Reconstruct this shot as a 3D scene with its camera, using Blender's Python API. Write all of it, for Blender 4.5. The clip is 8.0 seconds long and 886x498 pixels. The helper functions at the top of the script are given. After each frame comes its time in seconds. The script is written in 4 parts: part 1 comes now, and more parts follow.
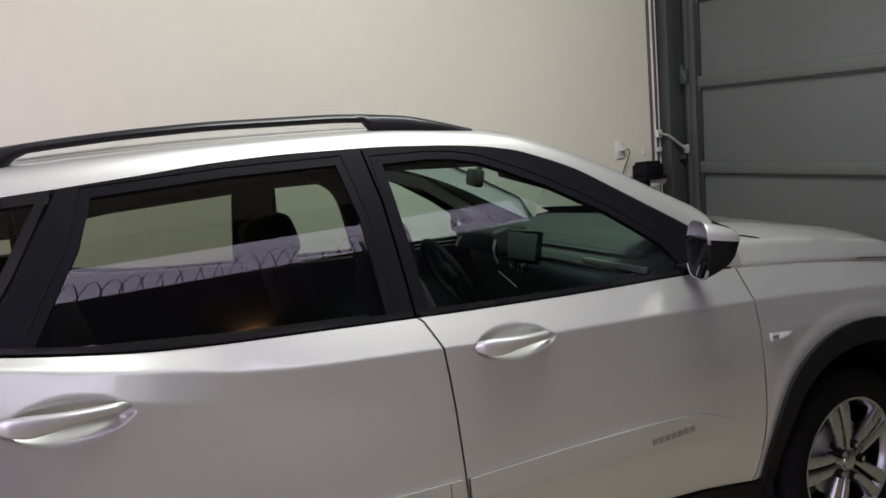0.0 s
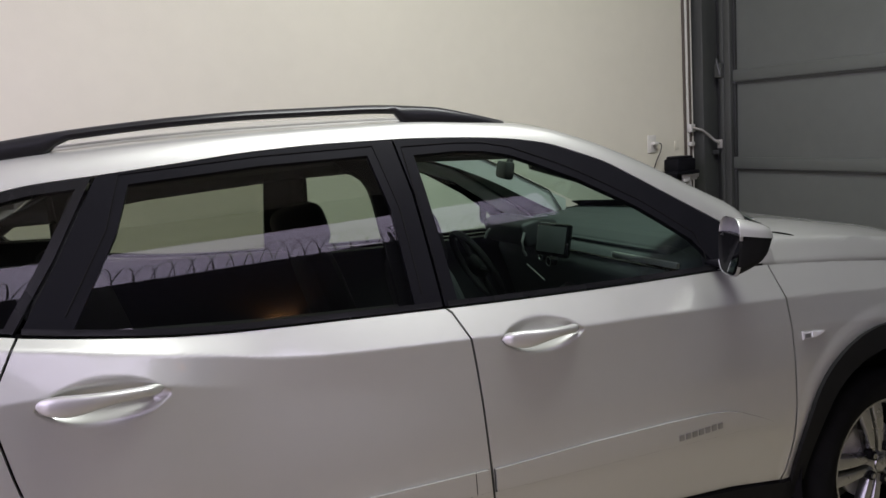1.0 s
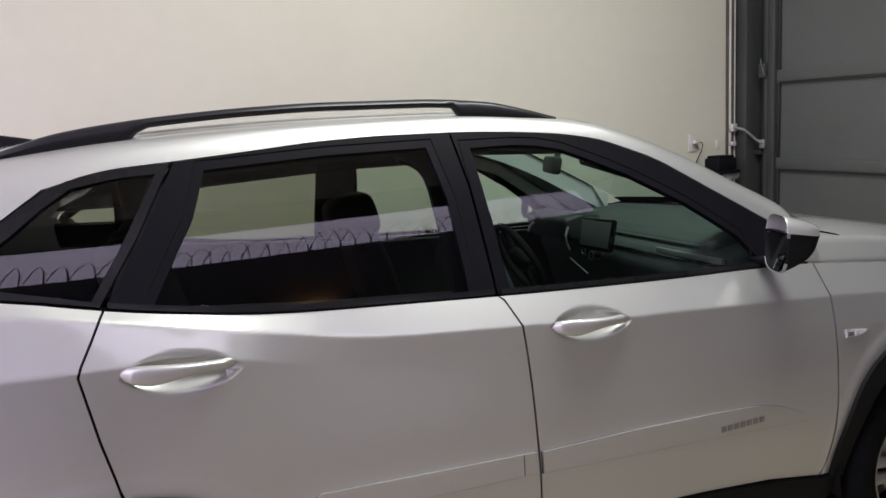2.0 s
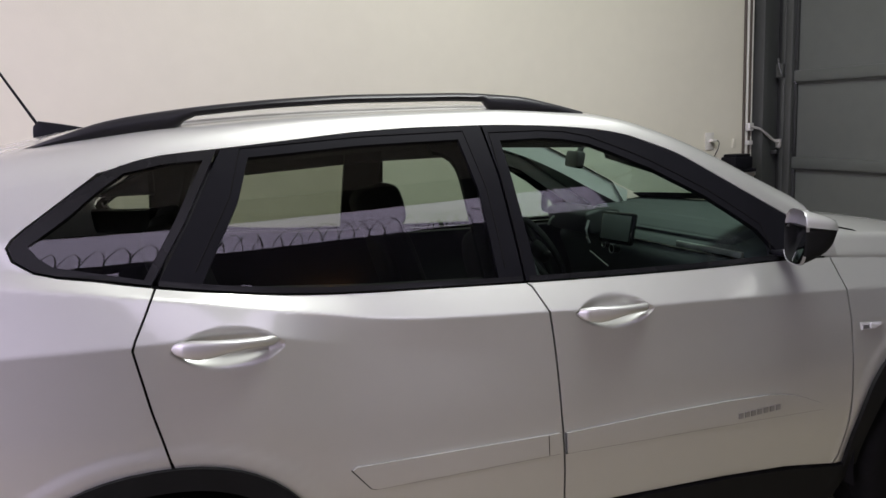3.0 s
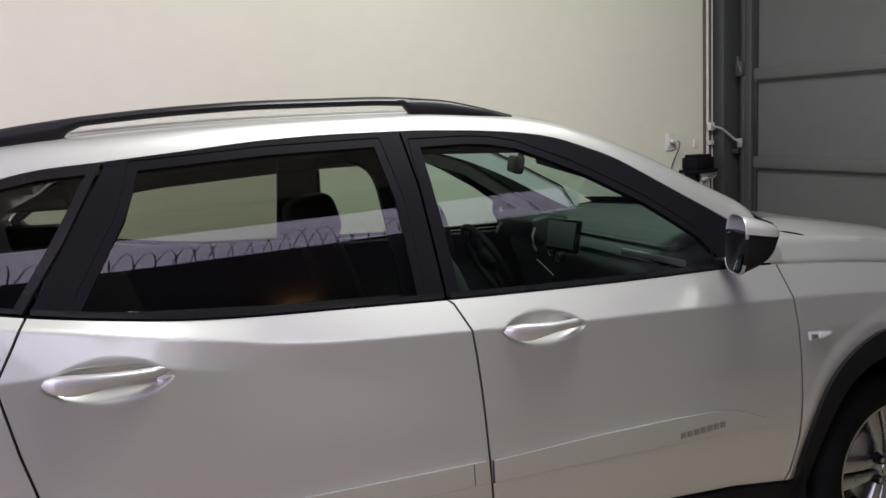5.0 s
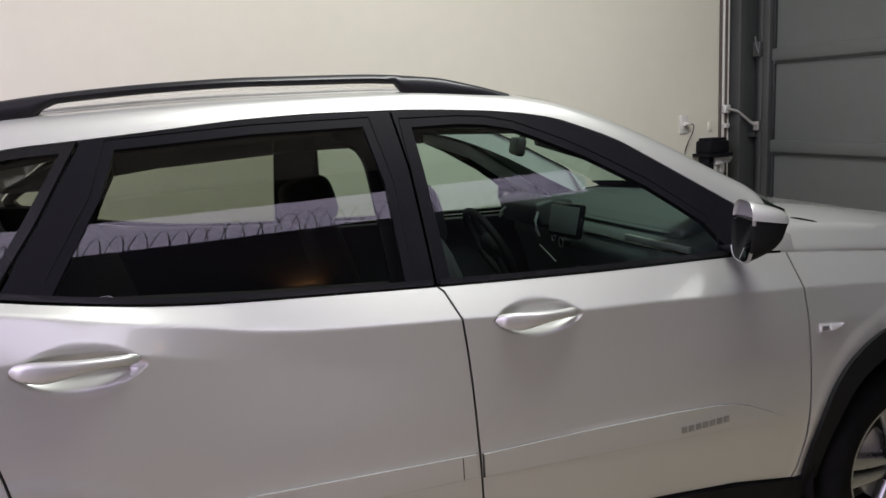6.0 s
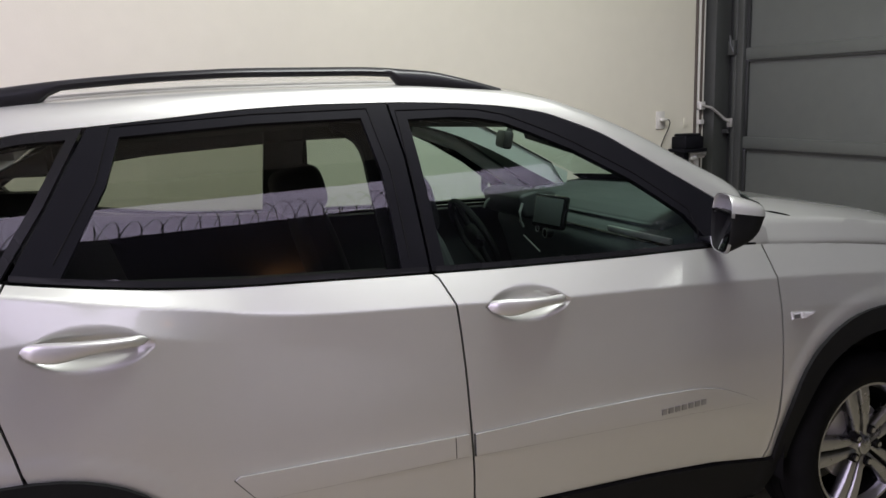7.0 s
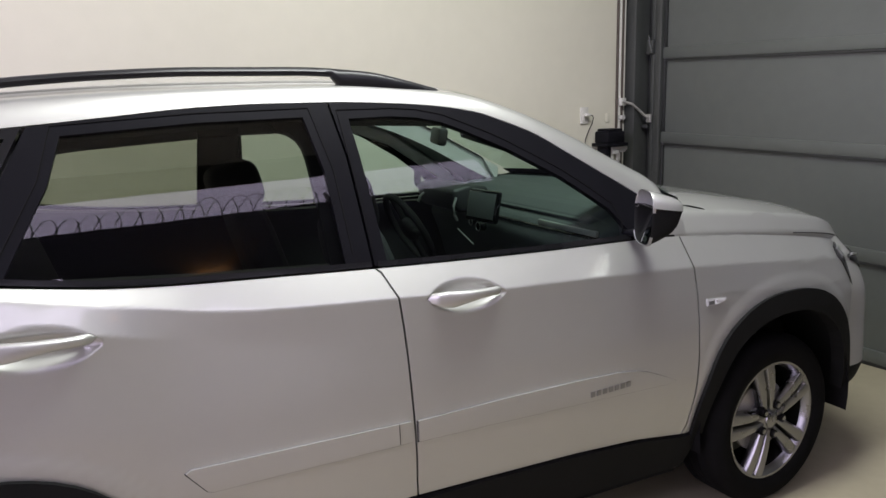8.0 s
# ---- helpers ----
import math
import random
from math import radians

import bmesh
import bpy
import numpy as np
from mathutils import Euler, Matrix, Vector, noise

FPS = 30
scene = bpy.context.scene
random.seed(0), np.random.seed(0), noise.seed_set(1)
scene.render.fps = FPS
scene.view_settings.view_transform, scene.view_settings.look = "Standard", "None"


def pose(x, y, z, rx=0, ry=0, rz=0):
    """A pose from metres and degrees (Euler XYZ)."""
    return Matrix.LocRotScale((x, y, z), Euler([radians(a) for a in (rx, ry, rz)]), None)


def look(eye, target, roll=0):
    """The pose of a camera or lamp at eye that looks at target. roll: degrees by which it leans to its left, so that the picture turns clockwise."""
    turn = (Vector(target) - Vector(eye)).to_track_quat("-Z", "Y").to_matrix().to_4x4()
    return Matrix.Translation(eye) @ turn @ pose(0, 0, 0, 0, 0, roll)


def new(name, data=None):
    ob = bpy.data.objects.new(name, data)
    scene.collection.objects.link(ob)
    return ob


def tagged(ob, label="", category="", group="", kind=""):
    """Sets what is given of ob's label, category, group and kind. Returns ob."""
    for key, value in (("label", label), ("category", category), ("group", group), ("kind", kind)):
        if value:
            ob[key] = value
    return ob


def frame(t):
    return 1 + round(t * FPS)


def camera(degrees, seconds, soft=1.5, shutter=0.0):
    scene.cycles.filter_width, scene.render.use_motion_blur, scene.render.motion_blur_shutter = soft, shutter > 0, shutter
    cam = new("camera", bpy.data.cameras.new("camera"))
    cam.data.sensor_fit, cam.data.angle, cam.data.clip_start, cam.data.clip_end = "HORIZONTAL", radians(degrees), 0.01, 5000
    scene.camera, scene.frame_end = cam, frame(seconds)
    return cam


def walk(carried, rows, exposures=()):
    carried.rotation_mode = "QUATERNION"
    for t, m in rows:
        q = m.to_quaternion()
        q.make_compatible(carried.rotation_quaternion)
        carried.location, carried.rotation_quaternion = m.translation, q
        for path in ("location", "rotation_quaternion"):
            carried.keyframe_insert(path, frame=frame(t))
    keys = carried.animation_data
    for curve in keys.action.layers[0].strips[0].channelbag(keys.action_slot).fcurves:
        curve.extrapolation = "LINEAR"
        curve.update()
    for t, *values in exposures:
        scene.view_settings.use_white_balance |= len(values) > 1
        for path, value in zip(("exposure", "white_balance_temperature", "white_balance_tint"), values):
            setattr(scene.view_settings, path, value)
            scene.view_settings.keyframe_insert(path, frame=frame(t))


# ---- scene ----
cam = camera(62.6, 8.0)
PATH = [
    (0, (-2.21, -1.664, 1.523), (-1.43, 0.159, 1.261), -4.8),
    (0.5, (-2.212, -1.658, 1.524), (-1.466, 0.178, 1.255), -4.4),
    (1, (-2.219, -1.672, 1.523), (-1.511, 0.178, 1.245), -4.1),
    (1.5, (-2.261, -1.692, 1.511), (-1.588, 0.169, 1.223), -3.4),
    (2, (-2.316, -1.725, 1.522), (-1.683, 0.151, 1.236), -3.0),
    (3.5, (-2.42, -1.798, 1.505), (-1.811, 0.084, 1.21), -2.1),
    (4, (-2.375, -1.784, 1.508), (-1.739, 0.089, 1.216), -2.5),
    (4.5, (-2.275, -1.748, 1.517), (-1.61, 0.118, 1.238), -3.1),
    (6, (-2.087, -1.647, 1.5), (-1.483, 0.231, 1.171), -2.9),
    (6.5, (-2.121, -1.669, 1.504), (-1.518, 0.206, 1.158), -2.5),
    (7, (-2.168, -1.696, 1.505), (-1.494, 0.153, 1.151), -2.0),
    (7.5, (-2.202, -1.708, 1.519), (-1.385, 0.082, 1.161), -1.5),
    (8, (-2.235, -1.756, 1.536), (-1.379, 0.01, 1.149), -1.5),
]
walk(cam, [(t, look(eye, aim, roll)) for t, eye, aim, roll in PATH], [(0, -.10), (2, -.06), (4.5, -.01), (6, .05), (7, .08), (8, .18)])

# ---- world and lights ----
world = bpy.data.worlds.new("dusk_sky")
scene.world = world
world.use_nodes = True
bg = world.node_tree.nodes["Background"]
bg.inputs["Color"].default_value = (.592, .52, .712, 1)
bg.inputs["Strength"].default_value = 5.3


def area_lamp(name, m, sx, sy, watts, color):
    d = bpy.data.lights.new(name, "AREA")
    d.shape, d.size, d.size_y, d.energy, d.color = "RECTANGLE", sx, sy, watts, color
    ob = new(name, d)
    ob.matrix_world = m
    return ob


# Both lamps are unseen; the 2 W one is added fill near the gate.
for x, y, sx, sy, watts in ((-.85, -.10, 1.9, .6, 134), (.95, .9, .5, .9, 2)):
    area_lamp("unseen_lamp_light", pose(x, y, 4.18), sx, sy, watts, (.97, 1, .99))


glow = bpy.data.lights.new("wall_lamp_light", "SPOT")
glow.energy, glow.color, glow.shadow_soft_size, glow.spot_size, glow.spot_blend = 110, (1, .45, .14), .03, radians(95), 1
new("wall_lamp_light", glow).matrix_world = look((-1.28, -3.00, 3.11), (-1.28, -3.05, 3.30))


# ---- materials ----
def material(name, color, rough=.5, metal=0.0, coat=0.0, noise_scale=0, amount=.15, bump=0.0, bump_scale=None, coat_rough=.03, spec=.5):
    m = bpy.data.materials.new(name)
    m.use_nodes = True
    nt = m.node_tree
    b = nt.nodes["Principled BSDF"]
    b.inputs["Base Color"].default_value = (*color, 1)
    b.inputs["Roughness"].default_value = rough
    b.inputs["Metallic"].default_value = metal
    b.inputs["Coat Weight"].default_value = coat
    b.inputs["Coat Roughness"].default_value = coat_rough
    b.inputs["Specular IOR Level"].default_value = spec
    if noise_scale:
        co = nt.nodes.new("ShaderNodeTexCoord")
        big = nt.nodes.new("ShaderNodeTexNoise")
        big.inputs["Scale"].default_value, big.inputs["Detail"].default_value = noise_scale, 8
        fine = nt.nodes.new("ShaderNodeTexNoise")
        fine.inputs["Scale"].default_value, fine.inputs["Detail"].default_value = noise_scale * 14, 4
        add = nt.nodes.new("ShaderNodeMath")
        add.operation = "MULTIPLY_ADD"
        add.inputs[1].default_value = .35
        ramp = nt.nodes.new("ShaderNodeMapRange")
        ramp.inputs["From Min"].default_value, ramp.inputs["From Max"].default_value = .45, .95
        ramp.inputs["To Min"].default_value, ramp.inputs["To Max"].default_value = 1 - amount, 1 + amount * .5
        mix = nt.nodes.new("ShaderNodeVectorMath")
        mix.operation = "SCALE"
        mix.inputs[0].default_value = color
        for n in (big, fine):
            nt.links.new(co.outputs["Object"], n.inputs["Vector"])
        nt.links.new(fine.outputs["Fac"], add.inputs[0])
        nt.links.new(big.outputs["Fac"], add.inputs[2])
        nt.links.new(add.outputs[0], ramp.inputs["Value"])
        nt.links.new(ramp.outputs[0], mix.inputs["Scale"])
        nt.links.new(mix.outputs[0], b.inputs["Base Color"])
        rr = nt.nodes.new("ShaderNodeMapRange")
        rr.inputs["To Min"].default_value, rr.inputs["To Max"].default_value = rough * .85, min(1, rough * 1.15)
        nt.links.new(big.outputs["Fac"], rr.inputs["Value"])
        nt.links.new(rr.outputs[0], b.inputs["Roughness"])
        if bump:
            bp = nt.nodes.new("ShaderNodeBump")
            bp.inputs["Strength"].default_value, bp.inputs["Distance"].default_value = bump, .002
            tex = fine
            if bump_scale:
                tex = nt.nodes.new("ShaderNodeTexNoise")
                tex.inputs["Scale"].default_value, tex.inputs["Detail"].default_value = bump_scale, 3
                nt.links.new(co.outputs["Object"], tex.inputs["Vector"])
            nt.links.new(tex.outputs["Fac"], bp.inputs["Height"])
            nt.links.new(bp.outputs[0], b.inputs["Normal"])
    return m


def glass_material(name, tint, ior):
    m = bpy.data.materials.new(name)
    m.use_nodes = True
    nt = m.node_tree
    nt.nodes.remove(nt.nodes["Principled BSDF"])
    out = nt.nodes["Material Output"]
    tr, gl = nt.nodes.new("ShaderNodeBsdfTransparent"), nt.nodes.new("ShaderNodeBsdfGlossy")
    fr, mx = nt.nodes.new("ShaderNodeLayerWeight"), nt.nodes.new("ShaderNodeMixShader")
    pw, sc = nt.nodes.new("ShaderNodeMath"), nt.nodes.new("ShaderNodeMath")
    tr.inputs[0].default_value = (*tint, 1)
    gl.inputs["Color"].default_value, gl.inputs["Roughness"].default_value = (1, 1, 1, 1), .005
    f0 = ((ior - 1) / (ior + 1))**2
    fr.inputs["Blend"].default_value = .5
    pw.operation, sc.operation = "POWER", "MULTIPLY_ADD"
    pw.inputs[1].default_value, sc.inputs[1].default_value, sc.inputs[2].default_value = 5, 1 - f0, f0
    nt.links.new(fr.outputs["Facing"], pw.inputs[0])
    nt.links.new(pw.outputs[0], sc.inputs[0])
    nt.links.new(sc.outputs[0], mx.inputs[0])
    nt.links.new(tr.outputs[0], mx.inputs[1])
    nt.links.new(gl.outputs[0], mx.inputs[2])
    nt.links.new(mx.outputs[0], out.inputs["Surface"])
    return m


PAINT = material("silver_metallic_paint", (.500, .502, .475), .47, .70, 1.0, 1.5, .03, spec=.3, coat_rough=.07)
PAINT.node_tree.nodes["Principled BSDF"].inputs["Coat IOR"].default_value = 1.65
BLACK_GLOSS = material("black_trim", (.010, .010, .011), .28, 0, 0, 6, .1, spec=.22)
BLACK_SATIN = material("satin_black_trim", (.008, .008, .010), .42, 0, 0, 9, .15, spec=.06)
PLASTIC = material("textured_grey_plastic", (.010, .0105, .010), .68, 0, 0, 12, .2, .25, 900, spec=.09)
RAIL_BLACK = material("anodised_black_rail", (.014, .014, .016), .33, 0, 0, 9, .1, spec=.3)
RUBBER = material("tyre_rubber", (.007, .007, .007), .8, 0, 0, 20, .3, .2, 300, spec=.05)
DARK = material("dark_underbody", (.008, .008, .008), .8, 0, 0, 4, .2, spec=.1)
ALLOY = material("silver_alloy", (.29, .29, .295), .28, 1, .2, 10, .08)
BADGE = material("dull_chrome_badge", (.30, .30, .30), .3, .8, 0, 40, .1)
STEER = material("black_wheel_leather", (.008, .008, .008), .7, 0, 0, 40, .1, spec=.1)
DASH = material("grey_dash_skin", (.066, .074, .074), .7, 0, 0, 14, .12, .2, 500, spec=.3)
CHROME = material("chrome", (.75, .75, .76), .12, 1, 0, 20, .05)
MIRROR = material("mirror_glass", (.90, .92, .92), .025, 1)
GLASS_REAR = glass_material("tinted_glass", (.50, .54, .47), 1.485)
GLASS_FRONT = glass_material("green_glass", (.68, .79, .73), 1.465)
LENS = material("clear_lamp_lens", (.58, .58, .58), .12, 0, .8)
WALL = material("cream_wall_paint", (.685, .655, .54), .7, 0, 0, .7, .06, .2, 120)
CEIL = material("ceiling_paint", (.72, .73, .68), .8, 0, 0, .8, .08, .1, 120)
FLOOR = material("floor_tile", (.325, .292, .205), .5, 0, 0, 1.2, .14, .1, 90)
STEEL = material("grey_gate_paint", (.090, .098, .090), .40, 0, 0, .9, .16, .1, 60)
STEEL_DARK = material("dark_gate_frame", (.022, .023, .023), .5, 0, 0, 2, .2)
POST = material("grey_post_paint", (.046, .049, .046), .45, 0, 0, 2, .2)
OUTWALL = material("boundary_wall_plaster", (.046, .047, .057), .85, 0, 0, .7, .2, .3, 80)
BOUNCE = material("taupe_bounce_paint", (.34, .315, .26), .8, 0, 0, .8, .15, .2, 80)
WIRE = material("galvanised_wire", (.05, .05, .05), .5, .6, 0, 30, .2)
PVC = material("white_pvc", (.62, .60, .55), .45, 0, 0, 3, .12)
BROWN = material("brown_conduit", (.075, .058, .045), .5, 0, 0, 6, .25)
GALV = material("galvanised_arm", (.34, .33, .31), .45, .4, 0, 14, .2)
ZINC = material("zinc_steel", (.62, .61, .58), .38, .25, 0, 14, .2)
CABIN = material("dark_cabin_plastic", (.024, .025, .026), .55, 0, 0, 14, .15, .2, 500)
CLOTH = material("charcoal_seat_cloth", (.022, .022, .025), .85, 0, 0, 30, .25, .3, 700)
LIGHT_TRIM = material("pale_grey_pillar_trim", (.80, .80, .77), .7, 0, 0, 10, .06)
STRIP = material("satin_silver_trim", (.30, .31, .30), .35, .5, 0, 14, .1)
SCREEN = material("black_screen", (.006, .006, .007), .15)


# ---- mesh helpers ----
def mesh_object(name, bm, mat, parent=None, label="", smooth=True, angle=35):
    bmesh.ops.recalc_face_normals(bm, faces=bm.faces) if smooth != "keep" else None
    me = bpy.data.meshes.new(name)
    bm.to_mesh(me)
    bm.free()
    me.materials.append(mat)
    if smooth:
        for p in me.polygons:
            p.use_smooth = True
        me.set_sharp_from_angle(angle=radians(angle))
    ob = new(name, me)
    if parent is not None:
        ob.parent = parent
    if label:
        tagged(ob, label)
    return ob


part = mesh_object


def thing(name, label, category, m=None, group="", kind=""):
    ob = new(name)
    ob.empty_display_size = .1
    if m is not None:
        ob.matrix_world = m
    return tagged(ob, label, category, group, kind)


def box_bm(bm, x0, x1, y0, y1, z0, z1, bevel=0.0, m=None):
    vs = bmesh.ops.create_cube(bm, size=1)["verts"]
    for v in vs:
        v.co = Vector((x0 + (v.co.x + .5) * (x1 - x0), y0 + (v.co.y + .5) * (y1 - y0), z0 + (v.co.z + .5) * (z1 - z0)))
    if bevel:
        es = list({e for v in vs for e in v.link_edges})
        r = bmesh.ops.bevel(bm, geom=es, offset=bevel, segments=2, affect="EDGES", profile=.5)
        vs = list({v for f in r["faces"] for v in f.verts} | {v for v in vs if v.is_valid})
    if m is not None:
        bmesh.ops.transform(bm, matrix=m, verts=vs)
    return vs


def box(name, x0, x1, y0, y1, z0, z1, mat, parent=None, bevel=.003, label=""):
    bm = bmesh.new()
    box_bm(bm, x0, x1, y0, y1, z0, z1, bevel)
    return mesh_object(name, bm, mat, parent, label)


def tube_bm(bm, pts, r, sides=10, closed=False, caps=True, flat=1.0):
    pts = [Vector(p) for p in pts]
    n = len(pts)
    rings = []
    up = Vector((0, 0, 1))
    for i, p in enumerate(pts):
        a, b = pts[(i - 1) % n if closed else max(i - 1, 0)], pts[(i + 1) % n if closed else min(i + 1, n - 1)]
        d = (b - a).normalized()
        s = d.cross(up)
        if s.length < .05:
            s = d.cross(Vector((0, 1, 0)))
        s.normalize()
        u = s.cross(d)
        rr = r[i] if isinstance(r, (list, tuple)) else r
        rings.append([bm.verts.new(p + s * math.cos(2 * math.pi * k / sides) * rr + u * math.sin(2 * math.pi * k / sides) * rr * flat) for k in range(sides)])
    for i in range(n if closed else n - 1):
        A, B = rings[i], rings[(i + 1) % n]
        for k in range(sides):
            bm.faces.new((A[k], A[(k + 1) % sides], B[(k + 1) % sides], B[k]))
    if caps and not closed:
        bm.faces.new(rings[0][::-1])
        bm.faces.new(rings[-1])


def tube(name, pts, r, mat, parent=None, label="", sides=10, flat=1.0):
    bm = bmesh.new()
    tube_bm(bm, pts, r, sides, flat=flat)
    return mesh_object(name, bm, mat, parent, label)


def grid_mesh(name, P, mat, parent=None, label="", thick=0.0):
    """A sheet from a 2D array of points."""
    bm = bmesh.new()
    V = [[bm.verts.new(p) for p in row] for row in P]
    for i in range(len(V) - 1):
        for j in range(len(V[0]) - 1):
            q = []
            for v in (V[i][j], V[i + 1][j], V[i + 1][j + 1], V[i][j + 1]):
                if v not in q:
                    q.append(v)
            bm.faces.new(q)
    bmesh.ops.remove_doubles(bm, verts=bm.verts, dist=1e-5)
    ob = mesh_object(name, bm, mat, parent, label)
    if thick:
        md = ob.modifiers.new("thickness", "SOLIDIFY")
        md.thickness, md.offset = thick, 0
    return ob


# ---- the garage: wall, gate, floor, roof; its walls stand 6 degrees off the car ----
K = pose(1.505, 2.61, 0, 0, 0, 6)


def placed(ob):
    ob.matrix_world = K @ ob.matrix_world
    return ob


def structure(ob, label, category):
    return tagged(ob, label, category, kind="structure")


structure(placed(box("wall_side", -9.0, .25, 0, .15, 0, 5.0, WALL, bevel=0)), "cream painted plaster wall beside the car", "wall")
structure(box("floor", -14, 1.9, -3.4, 4.0, -.2, 0, FLOOR, bevel=0), "pale grey garage floor", "floor")
structure(box("ground", -300, 300, -300, 300, -.5, -.21, OUTWALL, bevel=0), "dark ground outside", "ground")
b = bmesh.new()
box_bm(b, -4.1, 2.05, -2.05, 3.0, 4.25, 4.4)
structure(mesh_object("ceiling", b, CEIL, smooth=False), "pale painted garage ceiling", "ceiling")
structure(box("trim", -4.1, 1.95, -2.40, -2.052, 4.18, 4.4, STEEL_DARK, bevel=.004), "dark steel roof edge beam", "beam")
structure(placed(box("wall_front", .06, .25, -6.0, -.002, 2.55, 5.2, OUTWALL, bevel=0)), "dark plastered front wall above the gate", "wall")
structure(box("wall_return", 1.40, 2.35, -3.04, -2.2, 0, 5.2, OUTWALL, bevel=0), "dark plastered wall return beside the gate", "wall")
structure(box("wall_boundary", -5.0, 1.9, -3.25, -3.05, 0, 4.27, OUTWALL, bevel=0), "tall dark boundary wall topped by coiled wire", "wall")
# Unseen board added to bounce light onto the car doors.
structure(box("bounce_board", -2.6, 1.39, -3.049, -3.02, 0, 2.2, BOUNCE, bevel=.004), "unseen taupe board added to bounce light onto the car side", "wall")

gate = placed(thing("garage_gate", "grey painted sheet steel overhead garage gate", "gate"))


def gate_part(name, y0, y1, z0, z1, x0, x1, mat=STEEL, bevel=.004, slope=.03):
    bm = bmesh.new()
    box_bm(bm, x0, x1, y0, y1, z0, z1, bevel)
    for v in bm.verts:
        v.co.z += slope * (v.co.y + .25)
    return part(name, bm, mat, gate)


YG = -4.6
gate_part("stile", -.268, -.214, .04, 2.75, -.030, .02, POST, slope=0)
gate_part("guide_bar", -.206, -.170, .04, 2.75, -.022, .008, POST, slope=0)
latch = gate_part("latch", -.206, -.150, 1.86, 1.955, -.050, -.018, POST, slope=0)
b = bmesh.new()
tube_bm(b, [(-.05, -.20, 1.88), (-.055, -.185, 1.93), (-.05, -.172, 1.99)], .008, 6)
part("hook", b, POST, latch, "bent steel latch hook")
gate_part("hinge", -.168, -.110, 1.33, 1.36, -.04, .008, STEEL_DARK, slope=0)
levels = (.07, .645, 1.232, 1.822, 2.41)
for i, z in enumerate(levels):
    gate_part("rail", YG, -.27, z, z + .075, -.010, .012)
    # Dark strips paint the shade under the rails and in the grooves.
    gate_part("gap_shade", YG, -.29, z - .016, z - .001, -.006, .012, STEEL_DARK, .001)
    if i < 4:
        gate_part("sheet", YG, -.272, z + .07, levels[i + 1] + .005, .012, .02, bevel=0)
        gate_part("gap_shade", -.290, -.271, z + .08, levels[i + 1] - .016, -.004, .014, STEEL_DARK, .001)
gate_part("sheet", YG, -.272, 2.48, 2.9, .012, .02, bevel=0)
# Added strip that stops sky light leaking under the gate.
gate_part("light_stop", YG, -.12, -.02, .075, 0, .018, STEEL_DARK, .002, 0)
structure(placed(box("door_frame", -.112, .06, -.105, -.001, 0, 4.24, POST, bevel=.004)), "dark steel gate post in the corner", "gate post")
# Near-black backing paints the shade inside the guide grooves.
structure(placed(box("door_frame", .022, .06, -.212, -.107, 0, 4.24, STEEL_DARK, bevel=.003)), "steel gate guide channel, groove shade in its dark colour", "gate guide")
for x, r, y, mat, word in ((-.196, .010, -.013, BROWN, "dark brown"), (-.172, .011, -.014, PVC, "pale"), (-.149, .011, -.015, BROWN, "dark brown"), (-.126, .008, -.011, PVC, "pale")):
    placed(tagged(tube("wall_conduit", [(x, y, 0), (x, y, 2.0), (x, y, 4.24)], r, mat), word + " conduit pipe running up the wall corner", "pipe", "conduits"))

motor = placed(thing("gate_motor", "black gate motor box on a zinc wall bracket", "gate motor"))
b = bmesh.new()
box_bm(b, -.43, -.262, -.17, -.03, 1.238, 1.325, .014)
box_bm(b, -.415, -.275, -.16, -.04, 1.320, 1.342, .010)
part("housing", b, BLACK_SATIN, motor)
part("base_flange", (lambda b: (box_bm(b, -.446, -.240, -.18, -.02, 1.216, 1.240, .004), b)[1])(bmesh.new()), BLACK_SATIN, motor)
part("gearbox", (lambda b: (box_bm(b, -.425, -.375, -.15, -.05, 1.125, 1.218, .012), b)[1])(bmesh.new()), BLACK_SATIN, motor)
b = bmesh.new()
box_bm(b, -.372, -.215, -.15, -.004, 1.186, 1.214, .006)
box_bm(b, -.366, -.300, -.155, -.02, 1.160, 1.190, .008)
box_bm(b, -.290, -.225, -.145, -.02, 1.172, 1.190, .006)
box_bm(b, -.362, -.338, -.14, -.03, 1.118, 1.164, .007)
box_bm(b, -.305, -.262, -.13, -.004, 1.105, 1.180, .008)
part("bracket", b, ZINC, motor, "cast zinc bracket with two lugs")
for x in (-.352, -.318, -.285, -.235):
    b = bmesh.new()
    bmesh.ops.create_cone(b, cap_ends=True, segments=6, radius1=.010, radius2=.009, depth=.020, matrix=pose(x, -.125, 1.222))
    part("bolt", b, ZINC, motor)
b = bmesh.new()
bmesh.ops.create_cone(b, cap_ends=True, segments=16, radius1=.022, radius2=.020, depth=.05, matrix=pose(-.245, -.10, 1.262))
part("release_lever", b, BLACK_SATIN, motor, "black release lever")
b = bmesh.new()
tube_bm(b, [(-.165, -.045, 1.53), (-.130, -.10, 1.51), (-.095, -.122, 1.475), (-.055, -.150, 1.43), (-.046, -.19, 1.41)], .018, 8, flat=.55)
arm = part("arm", b, GALV, motor, "bent zinc steel arm joining pipe and gate")
b = bmesh.new()
box_bm(b, -.05, -.034, -.205, -.165, 1.375, 1.435, .002)
part("end_plate", b, GALV, arm)
part("clamp", (lambda b: (box_bm(b, -.185, -.14, -.055, -.005, 1.50, 1.555, .004), b)[1])(bmesh.new()), ZINC, arm)
